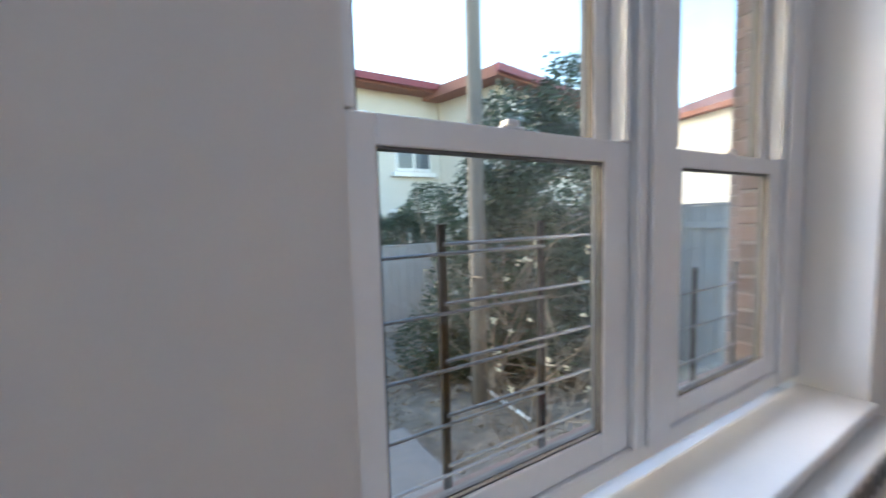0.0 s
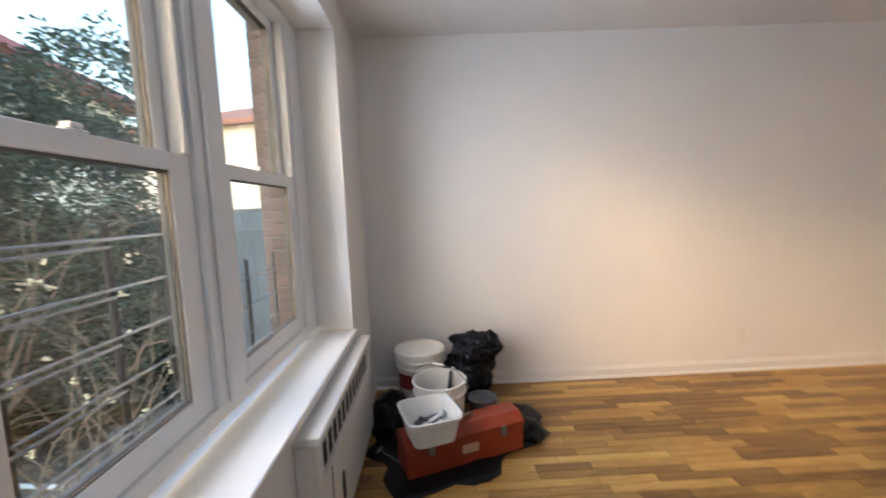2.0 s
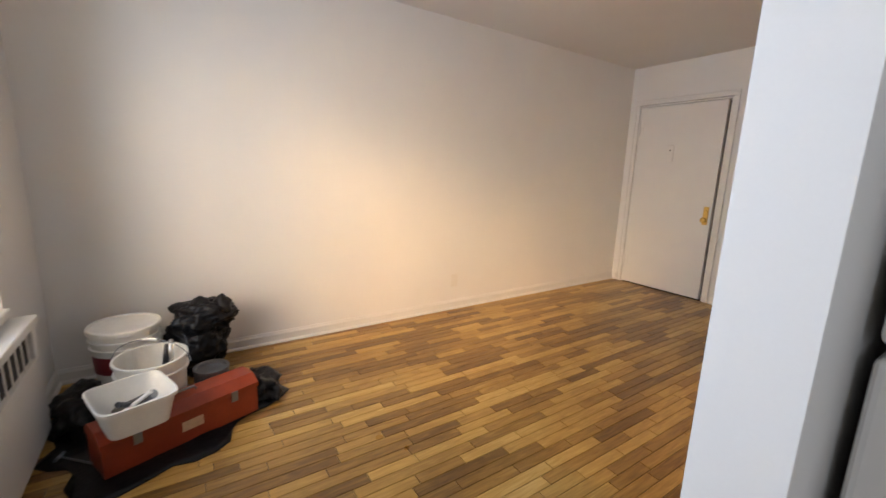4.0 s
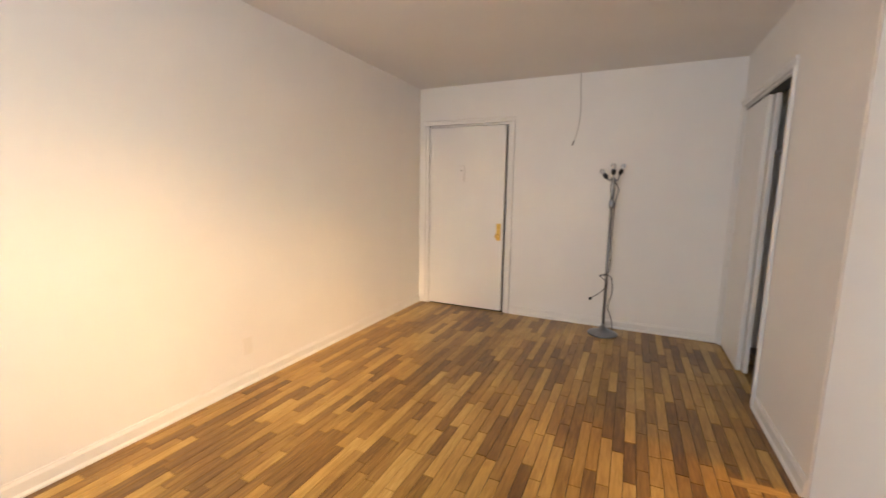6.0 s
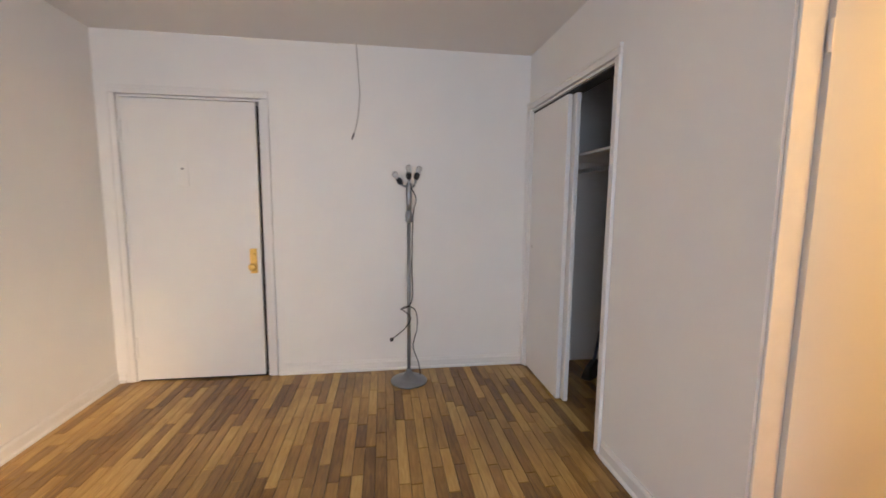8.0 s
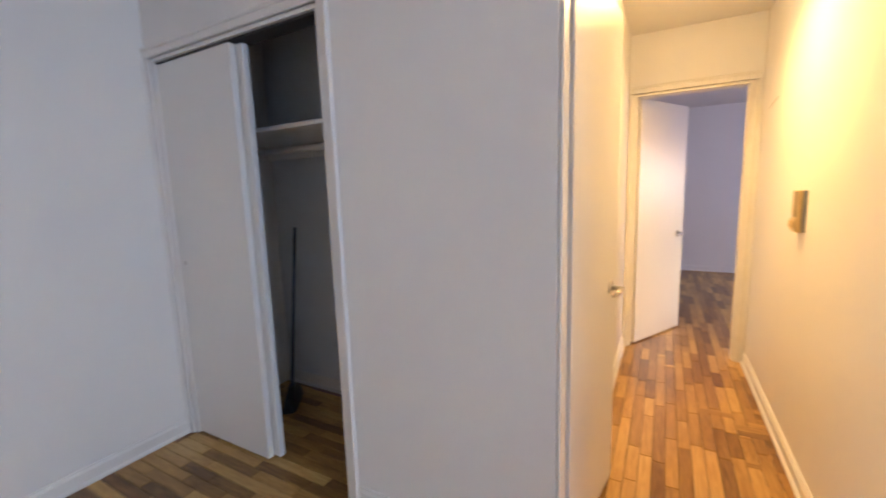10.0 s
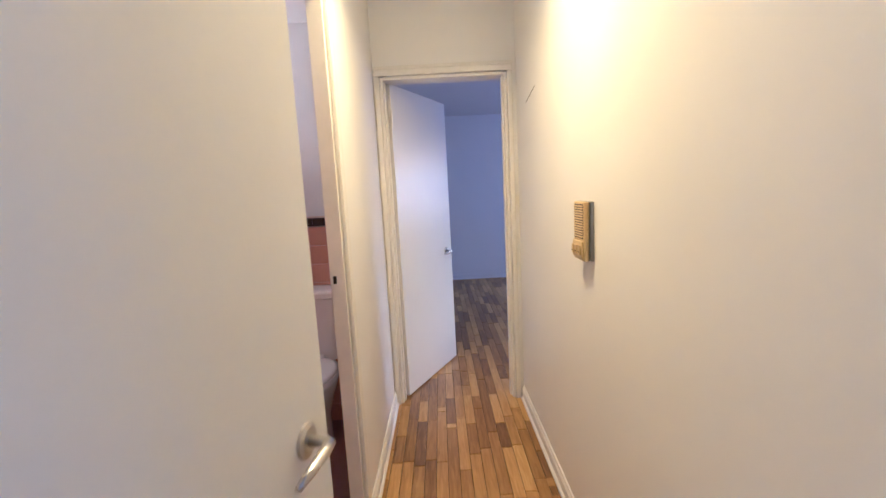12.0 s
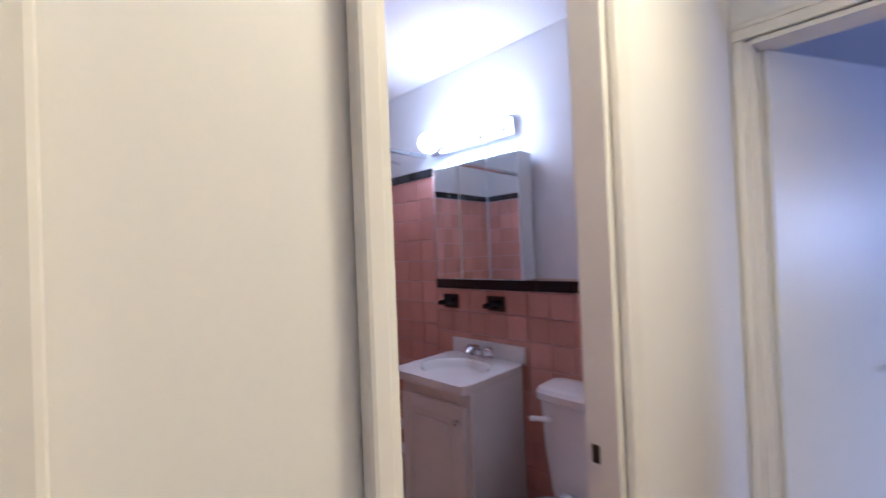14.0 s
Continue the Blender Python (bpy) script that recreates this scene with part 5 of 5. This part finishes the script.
def leaves(name, parent, blobs, count, size, seed, mat):
    """Many small folded leaves scattered through lumpy clumps, joined in one mesh."""
    rnd = random.Random(seed)
    vs, fs = [], []
    tot = sum(b[3] * b[4] * b[5] for b in blobs)
    for cx, cy, cz, rx, ry, rz in blobs:
        for _ in range(int(count * rx * ry * rz / tot)):
            d = Vector((rnd.gauss(0, 1), rnd.gauss(0, 1), rnd.gauss(0, 1))).normalized()
            k = rnd.uniform(0.35, 1.0) ** 0.4 * (1 + 0.25 * noise.noise(d * 2.2 + Vector((cx, cy, cz))))
            p = Vector((cx + d.x * rx * k, cy + d.y * ry * k, max(cz + d.z * rz * k, GZ + 0.05)))
            u = Vector((rnd.uniform(-1, 1), rnd.uniform(-1, 1), rnd.uniform(-0.7, 0.4))).normalized()
            w = u.cross(Vector((rnd.uniform(-1, 1), rnd.uniform(-1, 1), rnd.uniform(-1, 1)))).normalized()
            n = u.cross(w)
            s = size * rnd.uniform(0.6, 1.4)
            i = len(vs)
            vs += [p, p + u * s * 0.5 + w * s * 0.32 + n * s * 0.1, p + u * s, p + u * s * 0.5 - w * s * 0.32 + n * s * 0.1]
            fs += [(i, i + 1, i + 2), (i, i + 2, i + 3)]
    me = bpy.data.meshes.new(name)
    me.from_pydata([tuple(v) for v in vs], [], fs)
    me.materials.append(mat)
    ob = new(name, me)
    ob.parent = parent
    ob.matrix_parent_inverse = parent.matrix_basis.inverted()
    return ob


def limbs(parent, base, seed, n, height, spread, r0, mat, name="limb", lean=(0, 0)):
    rnd = random.Random(seed)
    b = Vector(base)
    for i in range(n):
        a = rnd.uniform(0, 6.28)
        pts = [b.copy()]
        d = Vector((math.cos(a) * spread + lean[0], math.sin(a) * spread + lean[1], 1)).normalized()
        p = b.copy()
        steps = 7
        for k in range(steps):
            d = (d + Vector((rnd.uniform(-0.35, 0.35), rnd.uniform(-0.35, 0.35), rnd.uniform(-0.25, 0.15)))).normalized()
            p = p + d * height / steps * rnd.uniform(0.8, 1.2)
            pts.append(p.copy())
        bm = bmesh.new()
        tube(bm, pts, [r0 * (1 - 0.85 * k / steps) for k in range(steps + 1)], 6)
        for k in (2, 3, 4, 5, 6):
            q = pts[k]
            dd = Vector((rnd.uniform(-1, 1), rnd.uniform(-1, 1), rnd.uniform(-0.1, 0.8))).normalized()
            L = height * rnd.uniform(0.12, 0.3)
            tube(bm, [q, q + dd * L * 0.5 + Vector((0, 0, 0.02)), q + dd * L + Vector((0, 0, rnd.uniform(-0.05, 0.08)))], [r0 * 0.35, r0 * 0.25, r0 * 0.08], 5)
        part(name, bm, mat, parent)


def evergreen(place, blobs, count, size, seed, label, height):
    ob = thing("evergreen_tree", place, label, "tree")
    x, y, z = place
    part("trunk", lathe([(0.13, 0), (0.10, 0.8), (0.07, height * 0.6), (0.03, height * 0.9)], place, 10), M_BARK, ob, smooth=True)
    limbs(ob, (x, y, z + 0.7), seed, 4, height * 0.55, 0.7, 0.035, M_BARK)
    leaves("crown", ob, blobs, count, size, seed, M_LEAF)
    return ob


evergreen((-1.25, -3.3, GZ), [(-1.3, -3.3, 0.4, 0.9, 0.8, 1.4), (-1.7, -2.8, 1.6, 0.9, 0.8, 1.1), (-1.3, -3.2, 2.3, 0.75, 0.7, 0.8), (-1.9, -2.5, 2.6, 0.7, 0.7, 0.9), (-0.9, -3.6, 1.3, 0.55, 0.5, 0.8), (-2.1, -2.3, 0.2, 0.6, 0.7, 1.2), (-0.7, -3.5, 0.0, 0.7, 0.6, 1.1), (-1.5, -2.6, 0.3, 0.8, 0.7, 1.2)],
          62000, 0.055, 4, "dense dark evergreen tree overgrown with ivy", 4.0)
evergreen((-1.5, -7.2, GZ), [(-1.5, -7.2, 0.6, 0.9, 0.5, 1.0), (-2.1, -7.1, 1.4, 0.7, 0.5, 0.7), (-0.9, -7.3, 0.9, 0.5, 0.4, 0.55)], 14000, 0.055, 8, "smaller ivy-covered evergreen by the fence", 2.4)
for k, (x, y) in enumerate(((0.25, -1.35), (-0.20, -1.75), (-0.35, -1.25))):
    sb = thing("dry_shrub", (x, y, GZ), "leafless shrub with pale twigs and cream seed heads", "shrub", "dry shrubs")
    limbs(sb, (x, y, GZ), 20 + k, 6, 2.1, 0.38, 0.009, M_TWIG, "branch")
    rnd = random.Random(60 + k)
    bm = bmesh.new()
    for _ in range(7):
        c = Vector((x + rnd.uniform(-0.45, 0.45), y + rnd.uniform(-0.4, 0.4), GZ + rnd.uniform(0.7, 2.1)))
        for _ in range(5):
            r = bmesh.ops.create_icosphere(bm, subdivisions=1, radius=rnd.uniform(0.008, 0.016))
            bmesh.ops.translate(bm, vec=c + Vector((rnd.uniform(-0.03, 0.03), rnd.uniform(-0.03, 0.03), rnd.uniform(-0.03, 0.03))), verts=r["verts"])
    tagged(part("seed_heads", bm, M_BERRY, sb), kind="stuff")
sb = thing("bare_vine", (-0.62, -2.9, GZ), "tangle of bare pale vine stems climbing by the pole", "vine")
limbs(sb, (-0.62, -2.9, GZ), 77, 9, 3.3, 0.30, 0.016, M_TWIG, "stem")
limbs(sb, (-0.75, -2.7, GZ + 1.1), 78, 12, 1.5, 0.8, 0.008, M_TWIG, "twig")
sb = thing("low_shrub", (-0.1, -3.9, GZ), "low tangled shrub with sparse dark leaves", "shrub")
limbs(sb, (-0.1, -3.9, GZ), 41, 8, 1.2, 0.6, 0.012, M_BARK, "branch")
leaves("foliage", sb, [(-0.1, -3.9, -0.5, 0.4, 0.4, 0.45), (-0.5, -3.6, -0.5, 0.5, 0.4, 0.45)], 3600, 0.05, 15, M_LEAF)
bm = bmesh.new()
tube(bm, [(-0.72, -4.95, GZ + 0.10), (-0.58, -3.5, GZ + 0.085), (-0.43, -2.05, GZ + 0.08)], 0.022, 8)
tagged(part("garden_pipe", bm, M_IVORY), "pale pipe rail lying across the yard", "pipe")
litter = thing("leaf_litter", (1, -2.5, GZ), "scattered dead brown leaves on the earth", "leaf litter", kind="stuff")
leaves("dead_leaves", litter, [(1.0, -2.4, GZ + 0.04, 2.8, 2.2, 0.06)], 3500, 0.07, 31, M_TWIG)
tagged(part("stone_slab", boxes((0.85, 1.85, -2.55, -1.45, GZ + 0.06, GZ + 0.18), bevel=0.02, seg=2), M_MORTAR), "pale stone slab in the yard", "slab")


def house(place, turn, w, d, h, label, roof_h, wins):
    """A stucco house: walls, eaves, hipped roof with its ridge, and framed windows on the two faces towards the yard."""
    ob = thing("house", (0, 0, 0), label, "house")
    m = pose(*place, 0, 0, turn)
    ob.matrix_basis = m
    bm = bmesh.new()
    box(bm, -w / 2, w / 2, 0, d, 0, h, m=m)
    part("wall", bm, M_STUCCO, ob)
    bm = bmesh.new()
    e = 0.5
    a = [bm.verts.new(m @ Vector(p)) for p in ((-w / 2 - e, -e, h), (w / 2 + e, -e, h), (w / 2 + e, d + e, h), (-w / 2 - e, d + e, h))]
    b = [bm.verts.new(m @ Vector((p.x, p.y, p.z))) for p in (Vector((-w / 2 - e, -e, h + 0.25)), Vector((w / 2 + e, -e, h + 0.25)), Vector((w / 2 + e, d + e, h + 0.25)), Vector((-w / 2 - e, d + e, h + 0.25)))]
    r0, r1 = bm.verts.new(m @ Vector((-w / 2 + d * 0.45, d / 2, h + roof_h))), bm.verts.new(m @ Vector((w / 2 - d * 0.45, d / 2, h + roof_h)))
    for i in range(4):
        bm.faces.new((a[i], a[(i + 1) % 4], b[(i + 1) % 4], b[i]))
    bm.faces.new((b[0], b[1], r1, r0))
    bm.faces.new((b[1], b[2], r1))
    bm.faces.new((b[2], b[3], r0, r1))
    bm.faces.new((b[3], b[0], r0))
    bm.faces.new(list(reversed(a)))
    bmesh.ops.recalc_face_normals(bm, faces=bm.faces)
    part("roof", bm, M_ROOFTILE, ob)
    bm = bmesh.new()
    box(bm, -w / 2 - e - 0.1, w / 2 + e + 0.1, -e - 0.13, -e - 0.01, h + 0.05, h + 0.22, m=m)
    part("gutter", bm, M_REDLABEL, ob, "red-brown eaves gutter")
    for u, z in wins:
        bm = bmesh.new()
        box(bm, u - 0.55, u + 0.55, -0.06, 0.02, z - 0.75, z + 0.75, bevel=0.02, m=m)
        fr_ = part("window", bm, M_TRIM, ob)
        for du in (-0.26, 0.26):
            bm = bmesh.new()
            box(bm, u + du - 0.22, u + du + 0.22, -0.075, -0.062, z - 0.65, z + 0.65, m=m)
            part("pane", bm, M_DARKPANE, fr_)
        bm = bmesh.new()
        box(bm, u - 0.65, u + 0.65, -0.16, 0.0, z - 0.88, z - 0.76, m=m)
        part("sill", bm, M_TRIM, fr_)
    return ob


house((-1.1, -8.9, GZ), 180, 5.0, 7, 5.6, "two-storey pale stucco house with red-brown eaves", 1.5, ((1.6, 4.3), (-0.2, 4.3), (1.4, 1.8), (-0.8, 1.8)))
house((-6.9, -7.35, GZ), 190, 6.0, 7, 5.5, "pale yellow stucco house wing with deep red-brown eaves", 1.6, ((-2.2, 4.3), (0.2, 4.3), (-2.0, 1.8)))
house((-30, -9, GZ), 255, 12, 9, 7.4, "far pale stucco house with a low roof", 2.2, ((-3, 3.5), (1, 3.5), (4, 3.5)))

# ---- floor strips, last ----
STRIP, GAP = 0.057, 0.0024
LENGTHS = [0.23, 0.28, 0.34, 0.40, 0.48, 0.58]


def strip_mesh(length, along):
    w = STRIP - GAP
    lx, ly = (w, length - GAP) if along == "y" else (length - GAP, w)
    bm = bmesh.new()
    lo = [bm.verts.new((sx * lx / 2, sy * ly / 2, -0.0055)) for sx, sy in ((-1, -1), (1, -1), (1, 1), (-1, 1))]
    mi = [bm.verts.new((sx * lx / 2, sy * ly / 2, -0.0012)) for sx, sy in ((-1, -1), (1, -1), (1, 1), (-1, 1))]
    hi = [bm.verts.new((sx * (lx / 2 - 0.0011), sy * (ly / 2 - 0.0011), 0.0)) for sx, sy in ((-1, -1), (1, -1), (1, 1), (-1, 1))]
    for p, q in ((lo, mi), (mi, hi)):
        for j in range(4):
            bm.faces.new((p[j], p[(j + 1) % 4], q[(j + 1) % 4], q[j]))
    bm.faces.new(hi)
    me = mesh_of(bm, "floor_strip")
    me.materials.append(M_OAK_Y if along == "y" else M_OAK_X)
    return me


def lay(x0, x1, y0, y1, along, seed, single=None, skip=()):
    """Random-length strips in rows; those inside the rectangle `single` become pieces of their own, the rest one mesh."""
    rnd = random.Random(seed)
    meshes = [strip_mesh(L, along) for L in LENGTHS]
    vs, fs = [], []
    a0, a1, b0, b1 = (x0, x1, y0, y1) if along == "y" else (y0, y1, x0, x1)
    rows = int((a1 - a0) / STRIP + 0.999)
    count = 0
    for r in range(rows):
        ca = a0 + (r + 0.5) * STRIP
        b = b0 - rnd.uniform(0, 0.35)
        while b < b1:
            k = rnd.randrange(len(LENGTHS))
            cb = b + LENGTHS[k] / 2
            b += LENGTHS[k]
            place = (ca, cb) if along == "y" else (cb, ca)
            if any(p < place[0] < q and u < place[1] < w for p, q, u, w in skip):
                continue
            dz = rnd.uniform(-0.0006, 0.0)
            if single and count < 296 and single[0] < place[0] < single[1] and single[2] < place[1] < single[3]:
                ob = new("floor_strip", meshes[k])
                ob.location = (*place, dz)
                ob.parent = floor
                count += 1
                continue
            i = len(vs)
            vs += [(v.co.x + place[0], v.co.y + place[1], v.co.z + dz) for v in meshes[k].vertices]
            fs += [tuple(j + i for j in p.vertices) for p in meshes[k].polygons]
    me = bpy.data.meshes.new("floor_strips")
    me.from_pydata(vs, [], fs)
    me.materials.append(M_OAK_Y if along == "y" else M_OAK_X)
    ob = new("floor_strips", me)
    ob.parent = floor
    tagged(ob, kind="stuff")


lay(0.0, 3.80, WY - 0.0, D + 0.0, "y", 5, (0.9, 2.75, 1.7, 3.95), ((XC + 0.03, 4.0, 2.70, YL + 0.16), (XK + 0.09, 4.0, 0, 2.83)))
lay(XC + 0.04, XE + 0.06, YR, YL, "x", 6)
lay(XE + 0.06, 9.2, WY - 0.05, 4.3, "x", 7)
lay(XK + 0.1, 4.7, WY, YR - 0.12, "y", 8)
